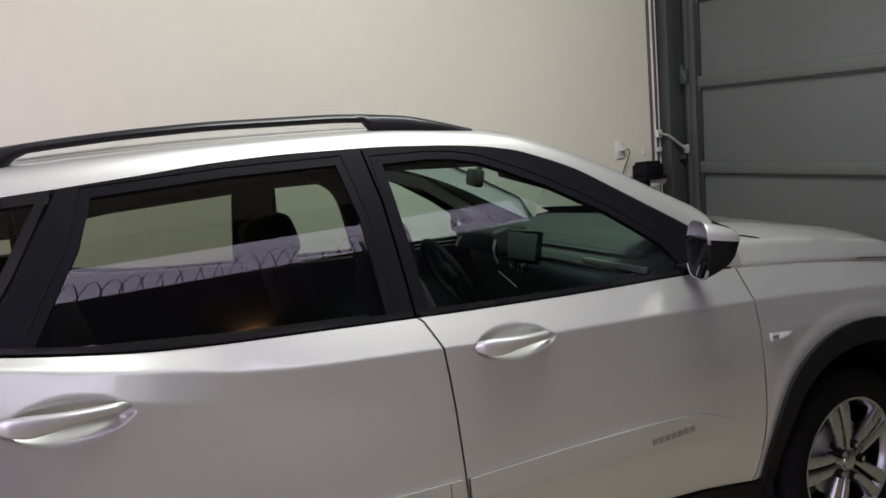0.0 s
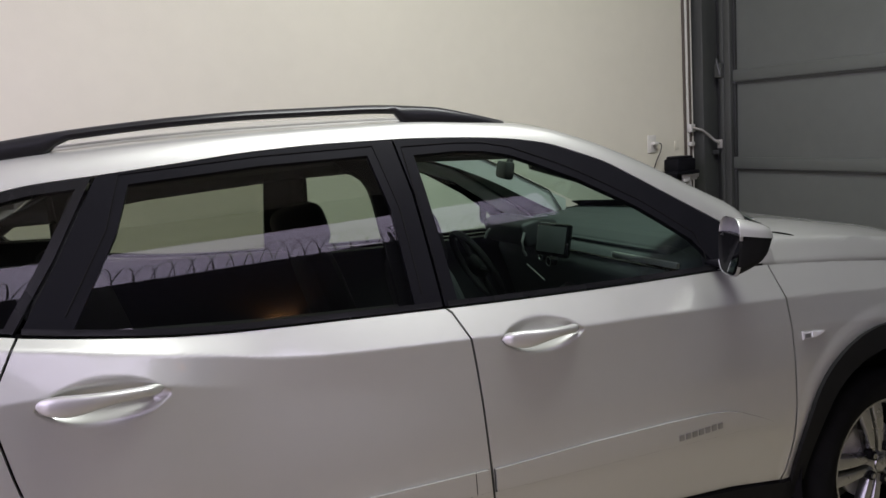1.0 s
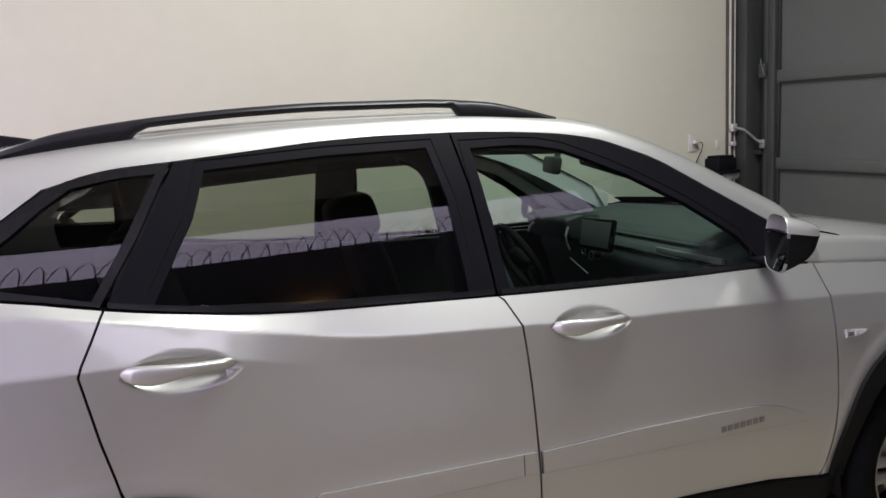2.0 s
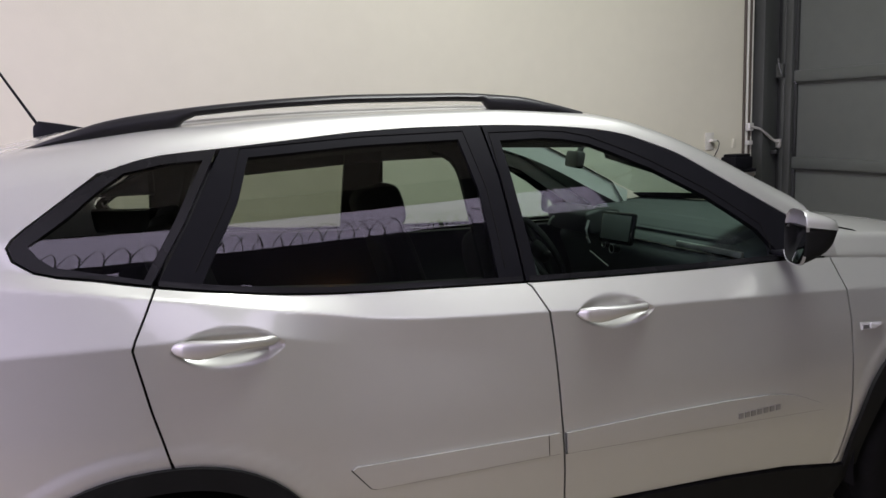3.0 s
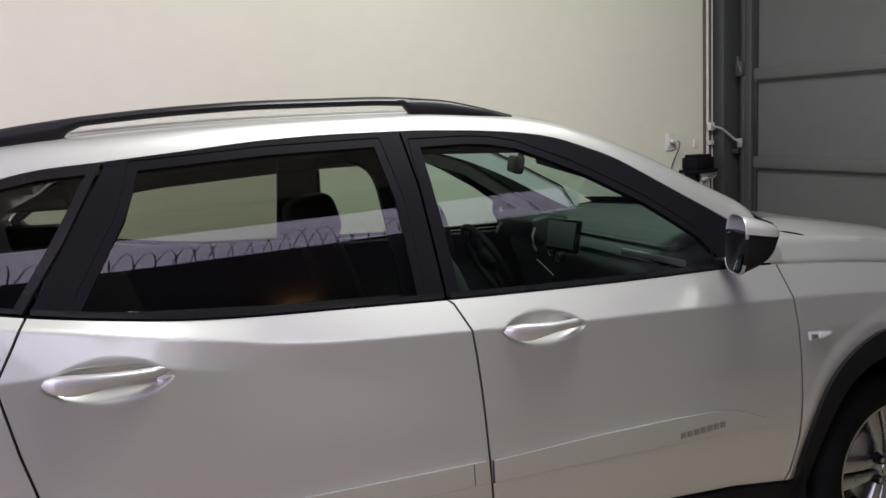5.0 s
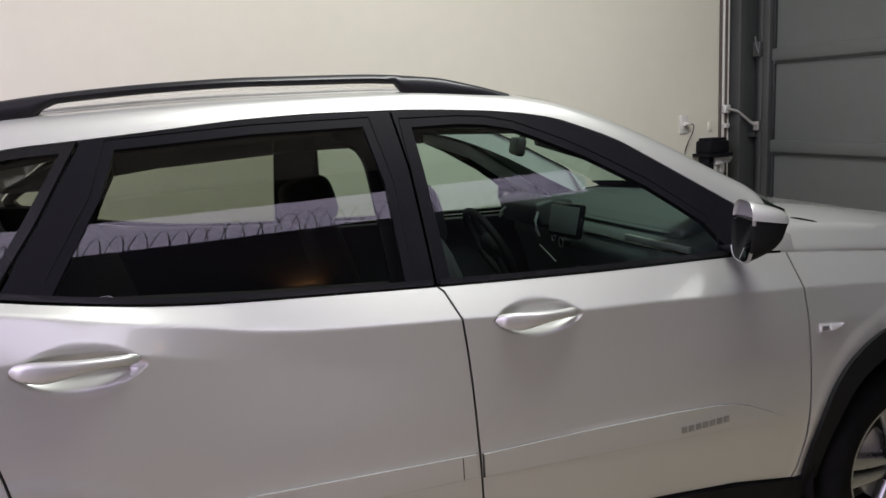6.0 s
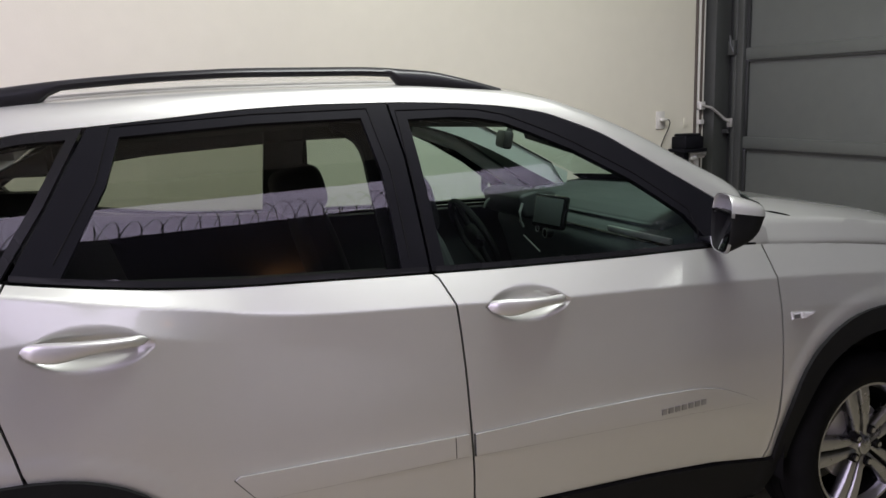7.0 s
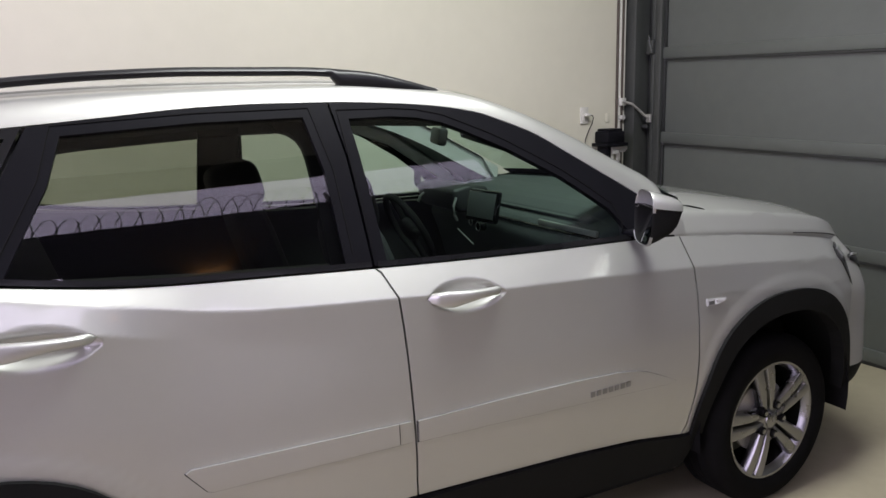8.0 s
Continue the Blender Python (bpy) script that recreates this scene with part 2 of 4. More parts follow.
part("clamp", (lambda b: (box_bm(b, -.182, -.142, -.05, -.005, 1.40, 1.43, .003), b)[1])(bmesh.new()), ZINC, arm)

socket = placed(thing("wall_socket", "white plastic wall socket with a black plug lead", "socket"))
part("plate", (lambda b: (box_bm(b, -.545, -.470, -.010, -.001, 1.378, 1.497, .003), b)[1])(bmesh.new()), PVC, socket)
part("insert", (lambda b: (box_bm(b, -.530, -.487, -.013, -.009, 1.405, 1.468, .002), b)[1])(bmesh.new()), PVC, socket)
part("plug", (lambda b: (box_bm(b, -.520, -.475, -.045, -.012, 1.430, 1.452, .006), b)[1])(bmesh.new()), PVC, socket)
b = bmesh.new()
tube_bm(b, [(-.478, -.04, 1.441), (-.462, -.045, 1.436), (-.455, -.045, 1.42), (-.462, -.04, 1.38), (-.485, -.03, 1.33), (-.505, -.02, 1.27), (-.515, -.015, 1.18), (-.45, -.02, 1.10), (-.38, -.06, 1.13)], .0035, 6)
part("lead", b, BLACK_SATIN, socket, "thin black power lead")
plate = placed(thing("cover_plate", "small cream blank cover plate on the wall", "cover plate"))
part("plate", (lambda b: (box_bm(b, -.292, -.257, -.006, -.001, 1.384, 1.446, .001), b)[1])(bmesh.new()), WALL, plate)

# Housings for the unseen lamps, the second only an added fill.
for x, y, w, d in ((-.85, -.10, .97, .32), (.95, .9, .27, .47)):
    lamp = thing("unseen_ceiling_lamp", "assumed white rectangular ceiling lamp out of view, lit", "lamp", group="ceiling lamps")
    part("frame", (lambda b: (box_bm(b, x - w, x + w, y - d, y + d, 4.20, 4.249, .006), b)[1])(bmesh.new()), PVC, lamp)

# coiled wire on the boundary wall
coil = thing("razor_wire_coil", "coiled dark security wire along the wall top", "wire coil")
b = bmesh.new()
PITCH, RAD, TOP = .125, .30, 4.27
pts = []
for i in range(int(6.8 / PITCH * 18)):
    a = 2 * math.pi * i / 18
    w = 1 + .12 * math.sin(i * .013) + .06 * math.sin(i * .071)
    pts.append((-5.0 + PITCH * i / 18 + .012 * math.sin(i * .05) - .040 * math.cos(a), -3.15 - RAD * .8 * w * math.cos(a), TOP + .07 + RAD * w * math.sin(a)))
tube_bm(b, pts, .0050, 4)
part("coil", b, WIRE, coil)
for x in (-4.2, -3.2, -.2):
    b = bmesh.new()
    box_bm(b, x - .012, x + .012, -3.17, -3.13, TOP, TOP + .30, .003)
    part("post", b, WIRE, coil)
wl = thing("wall_lamp", "small amber wall lamp glowing on the boundary wall", "lamp")
part("base", (lambda b: (box_bm(b, -1.34, -1.22, -3.049, -3.02, 2.99, 3.11, .006), b)[1])(bmesh.new()), STEEL_DARK, wl)
part("shade", (lambda b: (box_bm(b, -1.32, -1.24, -3.02, -2.90, 2.99, 3.05, .012), b)[1])(bmesh.new()), STEEL_DARK, wl, "dark up-lighting lamp shade")
b = bmesh.new()
bmesh.ops.create_uvsphere(b, u_segments=16, v_segments=10, radius=.030, matrix=pose(-1.28, -2.96, 3.075))
AMBER = bpy.data.materials.new("amber_bulb")
AMBER.use_nodes = True
em = AMBER.node_tree.nodes["Principled BSDF"]
em.inputs["Emission Color"].default_value, em.inputs["Emission Strength"].default_value = (1, .45, .14, 1), 9
part("bulb", b, AMBER, wl)


# ---- car surface ----
class Curve:
    """Monotone cubic through a few stations."""

    def __init__(self, xs, ys):
        self.x, self.y = np.array(xs, float), np.array(ys, float)
        h, d = np.diff(self.x), np.diff(self.y) / np.diff(self.x)
        m = np.concatenate(([d[0]], np.zeros(len(d) - 1), [d[-1]]))
        for i in range(1, len(d)):
            if d[i - 1] * d[i] > 0:
                w1, w2 = 2 * h[i] + h[i - 1], h[i] + 2 * h[i - 1]
                m[i] = (w1 + w2) / (w1 / d[i - 1] + w2 / d[i])
        self.h, self.m = h, m

    def __call__(self, x):
        x = np.clip(np.asarray(x, float), self.x[0], self.x[-1])
        i = np.clip(np.searchsorted(self.x, x) - 1, 0, len(self.h) - 1)
        t, h = (x - self.x[i]) / self.h[i], self.h[i]
        return ((2 * t**3 - 3 * t**2 + 1) * self.y[i] + (t**3 - 2 * t**2 + t) * h * self.m[i]
                + (3 * t**2 - 2 * t**3) * self.y[i + 1] + (t**3 - t**2) * h * self.m[i + 1])


XS = [-3.3, -3.1, -2.9, -2.6, -2.3, -2.05, -1.5, -.9, -.45, 0, .3, .55, .75]
Z_BELT = Curve([-3.3, -2.9, -2.78, -2.67, -2.54, -2.39, -2.22, -2.04, -1.85, -1.65, -1.3, -.9, -.6, -.2, 0, .37, .6, .75],
               [1.30, 1.262, 1.232, 1.21, 1.181, 1.155, 1.132, 1.118, 1.110, 1.102, 1.091, 1.084, 1.083, 1.062, 1.045, 1.0, .94, .86])
Y_BELT = Curve(XS, [.25, .140, .1115, .106, .105, .105, .105, .105, .105, .105, .14, .24, .42])
Z_CREASE = Curve([-3.3, -2.9, -2.44, -2.33, -2.22, -2.12, -1.99, -1.85, -1.68, -1.5, -1.17, -.99, -.78, -.4, 0, .37, .6, .75],
                 [1.25, 1.215, 1.140, 1.116, 1.092, 1.073, 1.048, 1.035, 1.026, 1.018, 1.001, .997, .99, .975, .95, .91, .86, .80])
Y_CREASE = Curve([-3.3, -3.1, -2.9, -2.5, -2.22, -2.05, -1.85, -1.5, -.9, -.45, 0, .3, .55, .75],
                 [.27, .13, .085, .070, .070, .064, .054, .045, .036, .036, .03, .06, .16, .36])
Z_HIP = Curve([-3.3, -2.4, -2.1, -1.5, -.45, .75], [1.065, 1.057, 1.0, .90, .88, .80])
Y_HIP = Curve(XS, [.23, .07, .025, .012, .032, .052, .031, .026, .020, .004, .03, .13, .33])
Y_WAIST = Curve(XS, [.22, .06, .012, -.004, .004, .016, .015, .013, .010, -.004, .02, .11, .31])
Y_LOW = Curve(XS, [.22, .06, .012, .0, .003, .005, .006, .006, .006, .0, .02, .11, .31])
MID = .895
_x = np.linspace(-2.9, -.6, 60)
GLASS_LINE = np.polyfit(_x, Z_BELT(_x), 4)


def profile(zs, ys, z):
    """Monotone cubic in z through nodes that vary with x."""
    out = np.array(ys[0] + 0 * z)
    d = [(ys[i + 1] - ys[i]) / (zs[i + 1] - zs[i]) for i in range(len(zs) - 1)]
    m = [d[0]]
    for i in range(1, len(d)):
        ok = d[i - 1] * d[i] > 0
        m.append(np.where(ok, 2 * d[i - 1] * d[i] / np.where(ok, d[i - 1] + d[i], 1), 0))
    m.append(d[-1])
    for i in range(len(d)):
        h = zs[i + 1] - zs[i]
        t = np.clip((z - zs[i]) / h, 0, 1)
        y = ((2 * t**3 - 3 * t**2 + 1) * ys[i] + (t**3 - 2 * t**2 + t) * h * m[i]
             + (3 * t**2 - 2 * t**3) * ys[i + 1] + (t**3 - t**2) * h * m[i + 1])
        out = np.where(z >= zs[i], y, out)
    return out


def side_raw(x, z):
    zb, yb, zc, yc, zh, yh = Z_BELT(x), Y_BELT(x), Z_CREASE(x), Y_CREASE(x), Z_HIP(x), Y_HIP(x)
    k = 0 * x
    low = profile([k + .15, k + .36, k + .62, k + .76, zh], [k + .13, k + .055, Y_LOW(x), Y_WAIST(x), yh], z)
    y = np.where(z >= zh, yh + (yc - yh) * (z - zh) / np.maximum(zc - zh, 1e-4), low)
    y = np.where(z >= zc, yc + (yb - yc) * (z - zc) / np.maximum(zb - zc, 1e-4), y)
    zk = 1.345 + .086 * (np.clip(x, -3.2, -.6) + 1.65)
    zg = np.polyval(GLASS_LINE, np.clip(x, -2.95, -.55))
    return np.where(z >= zb, yb + (.49 - .39 * zk) * (z - zg) + .195 * (z * z - zg * zg), y)


def flare(x, z):
    """The raised lip round the wheel arches."""
    out = 0 * x
    for cx, rx, rz in ((.02, .40, .465), (-2.57, .40, .385)):
        rho = (np.abs((x - cx) / rx)**2.25 + np.abs(np.maximum(z - .36, 0) / rz)**2.25)**(1 / 2.25)
        t = np.clip((1.19 - rho) / .09, 0, 1)
        out = np.maximum(out, .005 * t * t * (3 - 2 * t))
    return out


def side(x, z):
    """How far in from the widest plane the car's side lies at (x, z)."""
    x, z = np.asarray(x, float), np.asarray(z, float)
    return -flare(x, z) + sum(w * side_raw(x, z + d) for w, d in ((1, -.004), (2, -.002), (3, 0), (2, .002), (1, .004))) / 9


def bowl(x, z, cx, cz, a, b, depth, lean):
    """The hollow behind a door handle."""
    u = (x - cx) / a
    v = (z - cz - lean * (x - cx)) / b
    w = np.maximum(1 - u * u, 1e-4)
    r = np.abs(v) / w**.75
    t = np.clip((1 - r) / .8, 0, 1)
    return np.where(np.abs(u) < 1, depth * t * t * (3 - 2 * t) * np.minimum(1, w * 2), 0)


def front_door_side(x, z):
    return side(x, z) + bowl(np.asarray(x, float), np.asarray(z, float), -1.29, .997, .130, .051, .020, -.03)


def rear_door_side(x, z):
    return side(x, z) + bowl(np.asarray(x, float), np.asarray(z, float), -2.378, 1.027, .136, .055, .021, -.06)


def densify(poly, step):
    out = []
    for i, p in enumerate(poly):
        q = poly[(i + 1) % len(poly)]
        n = max(1, int(math.ceil(math.dist(p, q) / step)))
        out += [(p[0] + (q[0] - p[0]) * k / n, p[1] + (q[1] - p[1]) * k / n) for k in range(n)]
    return out


def inset(poly, d):
    """The outline moved inwards by d."""
    area = sum(p[0] * q[1] - q[0] * p[1] for p, q in zip(poly, poly[1:] + poly[:1]))
    sgn = 1 if area > 0 else -1
    out = []
    for i, p in enumerate(poly):
        a, b = Vector(poly[i - 1]), Vector(poly[(i + 1) % len(poly)])
        p = Vector(p)
        e1, e2 = (p - a).normalized(), (b - p).normalized()
        n1, n2 = Vector((-e1.y, e1.x)) * sgn, Vector((-e2.y, e2.x)) * sgn
        n = n1 + n2
        n = n / max(n.length_squared / 2, .5)
        out.append(tuple(p + n * d))
    return out


def rounded(poly, r, n=4):
    """The outline with its corners cut round."""
    out = []
    for i, p in enumerate(poly):
        a, b, p = Vector(poly[i - 1]), Vector(poly[(i + 1) % len(poly)]), Vector(p)
        rr = min(r, (a - p).length * .45, (b - p).length * .45)
        s, e = p + (a - p).normalized() * rr, p + (b - p).normalized() * rr
        out += [tuple(s * (1 - t)**2 + p * 2 * t * (1 - t) + e * t * t) for t in [k / n for k in range(n + 1)]]
    return out


def curve_points(c, x0, x1, n, dz=0.0):
    return [(x0 + (x1 - x0) * i / n, float(c(x0 + (x1 - x0) * i / n)) + dz) for i in range(n + 1)]


def panel(name, poly, mat, parent, label="", fn=side, out=0.0, hem=.012, step=.02, fine=(), flip=False, edge=.012):
    """A pressed sheet on the car's side: an outline in x and z laid on fn, raised by out, its edges turned in by hem.
    flip puts it on the far side."""
    bm = bmesh.new()
    f = bm.faces.new([bm.verts.new((x, 0, z)) for x, z in densify(poly, edge)])
    xs, zs = [p[0] for p in poly], [p[1] for p in poly]
    cuts = [(Vector((1, 0, 0)), k * step) for k in range(math.ceil(min(xs) / step), math.floor(max(xs) / step) + 1)]
    cuts += [(Vector((0, 0, 1)), k * step) for k in range(math.ceil(min(zs) / step), math.floor(max(zs) / step) + 1)]
    for x0, x1, z0, z1, s in fine:
        cuts += [(Vector((1, 0, 0)), x0 + k * s) for k in range(int((x1 - x0) / s))]
        cuts += [(Vector((0, 0, 1)), z0 + k * s + .0003) for k in range(int((z1 - z0) / s))]
    for n, d in cuts:
        bmesh.ops.bisect_plane(bm, geom=bm.verts[:] + bm.edges[:] + bm.faces[:], dist=1e-5, plane_co=n * d, plane_no=n)
    co = np.array([v.co[:] for v in bm.verts])
    x, z, e = co[:, 0], co[:, 2], .002
    y = fn(x, z)
    nx, nz = (fn(x + e, z) - fn(x - e, z)) / (2 * e), (fn(x, z + e) - fn(x, z - e)) / (2 * e)
    nrm = np.stack([nx, -np.ones_like(nx), nz], 1)
    nrm /= np.linalg.norm(nrm, axis=1)[:, None]
    for i, v in enumerate(bm.verts):
        v.co = Vector((x[i], y[i], z[i])) + Vector(nrm[i]) * out
    normals = {v: Vector(nrm[i]) for i, v in enumerate(bm.verts)}
    face_set = set(bm.faces)
    for f in face_set:
        f.normal_update()
        if f.normal.y > 0:
            f.normal_flip()
    rim = [ed for ed in bm.edges if len(ed.link_faces) == 1]
    inner = {}
    for ed in rim:
        for v in ed.verts:
            if v not in inner:
                inner[v] = bm.verts.new(v.co - normals[v] * hem)
    for ed in rim:
        a, b = ed.verts
        lf = ed.link_faces[0]
        ls = [lp.vert for lp in lf.loops]
        i = ls.index(a)
        if ls[(i + 1) % len(ls)] != b:
            a, b = b, a
        bm.faces.new((b, a, inner[a], inner[b]))
    bm.verts.index_update()
    bm.faces.index_update()
    loops = []
    for f in bm.faces:
        f.smooth = True
        f.normal_update()
        for lp in f.loops:
            loops.append(normals[lp.vert] if f in face_set else f.normal.copy())
    me = bpy.data.meshes.new(name)
    bm.to_mesh(me)
    bm.free()
    if flip:
        for v in me.vertices:
            v.co.y = 2 * MID - v.co.y
        me.flip_normals()
    else:
        me.normals_split_custom_set([n[:] for n in loops])
    me.materials.append(mat)
    ob = new(name, me)
    ob.parent = parent
    if label:
        tagged(ob, label)
    return ob


# ---- the car ----
Z_FRAME = Curve([-3.25, -3.1, -2.9, -2.75, -2.64, -2.57, -2.5, -2.36, -2.17, -1.96, -1.76, -1.58, -1.41, -1.25, -1.11, -1.02, -.92, -.83, -.74, -.65, -.57, -.45, -.36],
                [1.335, 1.385, 1.428, 1.449, 1.467, 1.489, 1.502, 1.513, 1.529, 1.547, 1.554, 1.554, 1.548, 1.536, 1.513, 1.482, 1.440, 1.386, 1.330, 1.275, 1.226, 1.155, 1.105])
Z_ROOF = Curve([-3.25, -3.1, -2.85, -2.5, -2.0, -1.6, -1.22, -1.08, -.97, -.86, -.74, -.62, -.5, -.365, -.2, -.08],
               [1.43, 1.482, 1.536, 1.578, 1.602, 1.606, 1.585, 1.562, 1.528, 1.485, 1.430, 1.367, 1.306, 1.240, 1.155, 1.09])
Y_ROOF = Curve([-3.25, -2.8, -2.3, -1.6, -1.1, -.7, -.36, -.08], [.44, .42, .405, .40, .385, .36, .33, .30])
CROWN = Curve([-3.2, -2.8, -2.4, -1.7, -1.4, -1.15, -.9, -.4, -.08], [.03, .045, .056, .052, .042, .045, .07, .09, .10])

car = thing("car", "silver metallic compact crossover car parked beside the wall", "car")
FD = [(-.432, 1.08), (-.426, 1.0), (-.419, .90), (-.415, .80), (-.413, .65), (-.419, .52), (-.428, .40), (-.44, .365)]
BD = [(-1.545, 1.098), (-1.530, 1.085), (-1.512, 1.045), (-1.500, 1.018), (-1.493, .94), (-1.488, .85), (-1.484, .72), (-1.480, .60), (-1.473, .48), (-1.465, .418)]
QD = [(-2.538, 1.181), (-2.565, 1.12), (-2.588, 1.072), (-2.595, 1.050), (-2.585, 1.0), (-2.565, .90), (-2.535, .78), (-2.505, .66)]
G = .0030


def arch(cx, cz, rx, rz, n, a0, a1, k=28):
    out = []
    for i in range(k + 1):
        a = radians(a0 + (a1 - a0) * i / k)
        c, s = math.cos(a), math.sin(a)
        out.append((cx + rx * math.copysign(abs(c)**(2 / n), c), cz + rz * math.copysign(abs(s)**(2 / n), s)))
    return out


DOOR_LOW = Curve([-2.2, -1.45, -.86, -.62, -.44], [.415, .415, .408, .392, .365])
front_door_poly = FD + [(-.65, float(DOOR_LOW(-.65))), (-.9, float(DOOR_LOW(-.9))), (-1.2, .414)] + BD[::-1] + curve_points(Z_BELT, -1.54, -.45, 16)
rear_arch = arch(-2.57, .36, .40, .385, 2.2, 0, 90)
rear_door_poly = BD + [(-1.8, .416), (-2.1, .42), (-2.165, .44)] + [p for p in rear_arch if p[0] < -2.17 and p[0] > -2.51] + [(-2.524, .745)] + [q for q in QD[::-1] if q[1] > .76] + curve_points(Z_BELT, -2.53, -1.56, 16)
fender_arch = arch(.02, .36, .40, .465, 2.3, 180, 12)
fender_poly = FD + [(-.385, .37)] + fender_arch[1:] + [(.46, .50), (.46, .98)] + curve_points(Z_BELT, .45, -.42, 16)
quarter_poly = ([q for q in QD if q[1] > .76] + [(-2.528, .745)] + [p for p in arch(-2.57, .36, .40, .385, 2.2, 84, 180)] + [(-3.05, .36), (-3.12, .36), (-3.2, .7), (-3.22, 1.1), (-3.25, 1.33)]
                + curve_points(Z_FRAME, -3.24, -2.65, 14, .005) + [(-2.665, 1.454), (-2.70, 1.428), (-2.765, 1.379), (-2.815, 1.342), (-2.845, 1.317), (-2.855, 1.300), (-2.843, 1.270), (-2.80, 1.240), (-2.75, 1.225), (-2.67, 1.210), (-2.60, 1.194)])

sides_of_car = {}
for flip in (False, True):
    st = .05 if flip else .02
    fnF, fnR = (side, side) if flip else (front_door_side, rear_door_side)
    fd = panel("front_door", inset(front_door_poly, G), PAINT, car, "", fnF, 0, step=st, flip=flip, fine=() if flip else ((-1.43, -1.15, .94, 1.05, .004), (0, 0, 1.05, 1.11, .007)))
    rd = panel("rear_door", inset(rear_door_poly, G), PAINT, car, "", fnR, 0, step=st, flip=flip, fine=() if flip else ((-2.52, -2.24, .975, 1.085, .004), (0, 0, 1.085, 1.19, .006)))
    fe = panel("front_fender", inset(fender_poly, G), PAINT, car, "", side, 0, step=st, flip=flip, fine=() if flip else ((-.45, .46, .36, .94, .010), (0, 0, .94, 1.09, .008)))
    qp = panel("rear_quarter_panel", inset(quarter_poly, G), PAINT, car, "", side, 0, step=st, flip=flip, fine=() if flip else ((-3.1, -2.5, .70, .88, .010), (0, 0, 1.03, 1.26, .008)))
    sides_of_car[flip] = (fd, rd, fe, qp)
    panel("wheel_arch_trim", arch(.02, .36, .425, .487, 2.3, 180, 7) + arch(.02, .36, .372, .41, 2.2, 2, 180), PLASTIC, car, "dark grey plastic wheel arch trim", side, .014, .05, .03, flip=flip)
    panel("wheel_arch_trim", arch(-2.57, .36, .42, .40, 2.2, 180, 0) + arch(-2.57, .36, .365, .345, 2.2, 0, 180), PLASTIC, car, "dark grey plastic wheel arch trim", side, .014, .05, .03, flip=flip)
    panel("sill_trim", [(-.36, .37), (-.44, .362), (-.62, .388), (-.86, .404), (-1.2, .410), (-2.10, .412), (-2.18, .40), (-2.16, .22), (-.40, .22)], PLASTIC, car, "dark grey plastic sill", side, .010, .05, .04, flip=flip)
    # glass
    o, r = (-.085, -.11) if flip else (0, 0)
    gF = [(-1.52 + o, 1.100), (-1.545 + o, 1.511), (-1.40, 1.512), (-1.322, 1.507), (-1.24, 1.490), (-1.173, 1.463), (-1.10, 1.433), (-1.04, 1.404), (-.95, 1.355), (-.86, 1.304), (-.78, 1.248), (-.70, 1.190), (-.685, 1.14), (-.69, 1.083), (-1.04, 1.092)]
    gR = [(-1.62, 1.105), (-1.632, 1.365), (-1.665, 1.518), (-1.96, 1.512), (-2.29 + r, 1.492), (-2.326 + r, 1.374), (-2.44 + r, 1.172), (-2.374, 1.158), (-2.22, 1.138), (-2.04, 1.122), (-1.85, 1.114)]
    gQ = [(-2.816, 1.30), (-2.79, 1.268), (-2.758, 1.244), (-2.66, 1.222), (-2.563, 1.200), (-2.470, 1.330), (-2.394, 1.488), (-2.50, 1.482), (-2.597, 1.463), (-2.66, 1.42), (-2.729, 1.362)]
    panel("front_window", inset(gF, -.010), GLASS_FRONT, car, "green tinted side glass", side, -.006, .002, .03, flip=flip)
    panel("rear_window", inset(gR, -.010), GLASS_REAR, car, "darkly tinted side glass", side, -.006, .002, .03, flip=flip)
    panel("quarter_window", inset(gQ, -.008), GLASS_REAR, car, "darkly tinted quarter glass", side, -.006, .002, .03, flip=flip)
    # black frames round the glass
    top = lambda a, b, n: curve_points(Z_FRAME, a, b, n, -.003)
    panel("window_frame", [(-1.583 + o, 1.550), (-1.560 + o, 1.40), (-1.543 + o, 1.103), (-1.505 + o, 1.101), (-1.525 + o, 1.40), (-1.535 + o, 1.505), (-1.40, 1.508), (-1.322, 1.502), (-1.24, 1.486), (-1.173, 1.459), (-1.04, 1.400), (-.86, 1.300), (-.78, 1.244), (-.70, 1.186), (-.62, 1.086), (-.53, 1.085)] + top(-.53, -1.575 + o, 28), BLACK_SATIN, car, "black front door frame", side, 0, .02, .03, flip=flip)
    panel("window_frame", [(-1.59 + o, 1.550), (-1.567 + o, 1.40), (-1.550 + o, 1.103), (-1.625 + o, 1.106), (-1.637 + o, 1.365), (-1.668 + o, 1.513), (-1.96, 1.507), (-2.285 + r, 1.486), (-2.322 + r, 1.374), (-2.43 + r, 1.176), (-2.533 + r, 1.186), (-2.448 + r, 1.332), (-2.357 + r, 1.508)] + top(-2.35 + r, -1.60 + o, 20), BLACK_SATIN, car, "black rear door frame", side, 0, .02, .03, flip=flip)
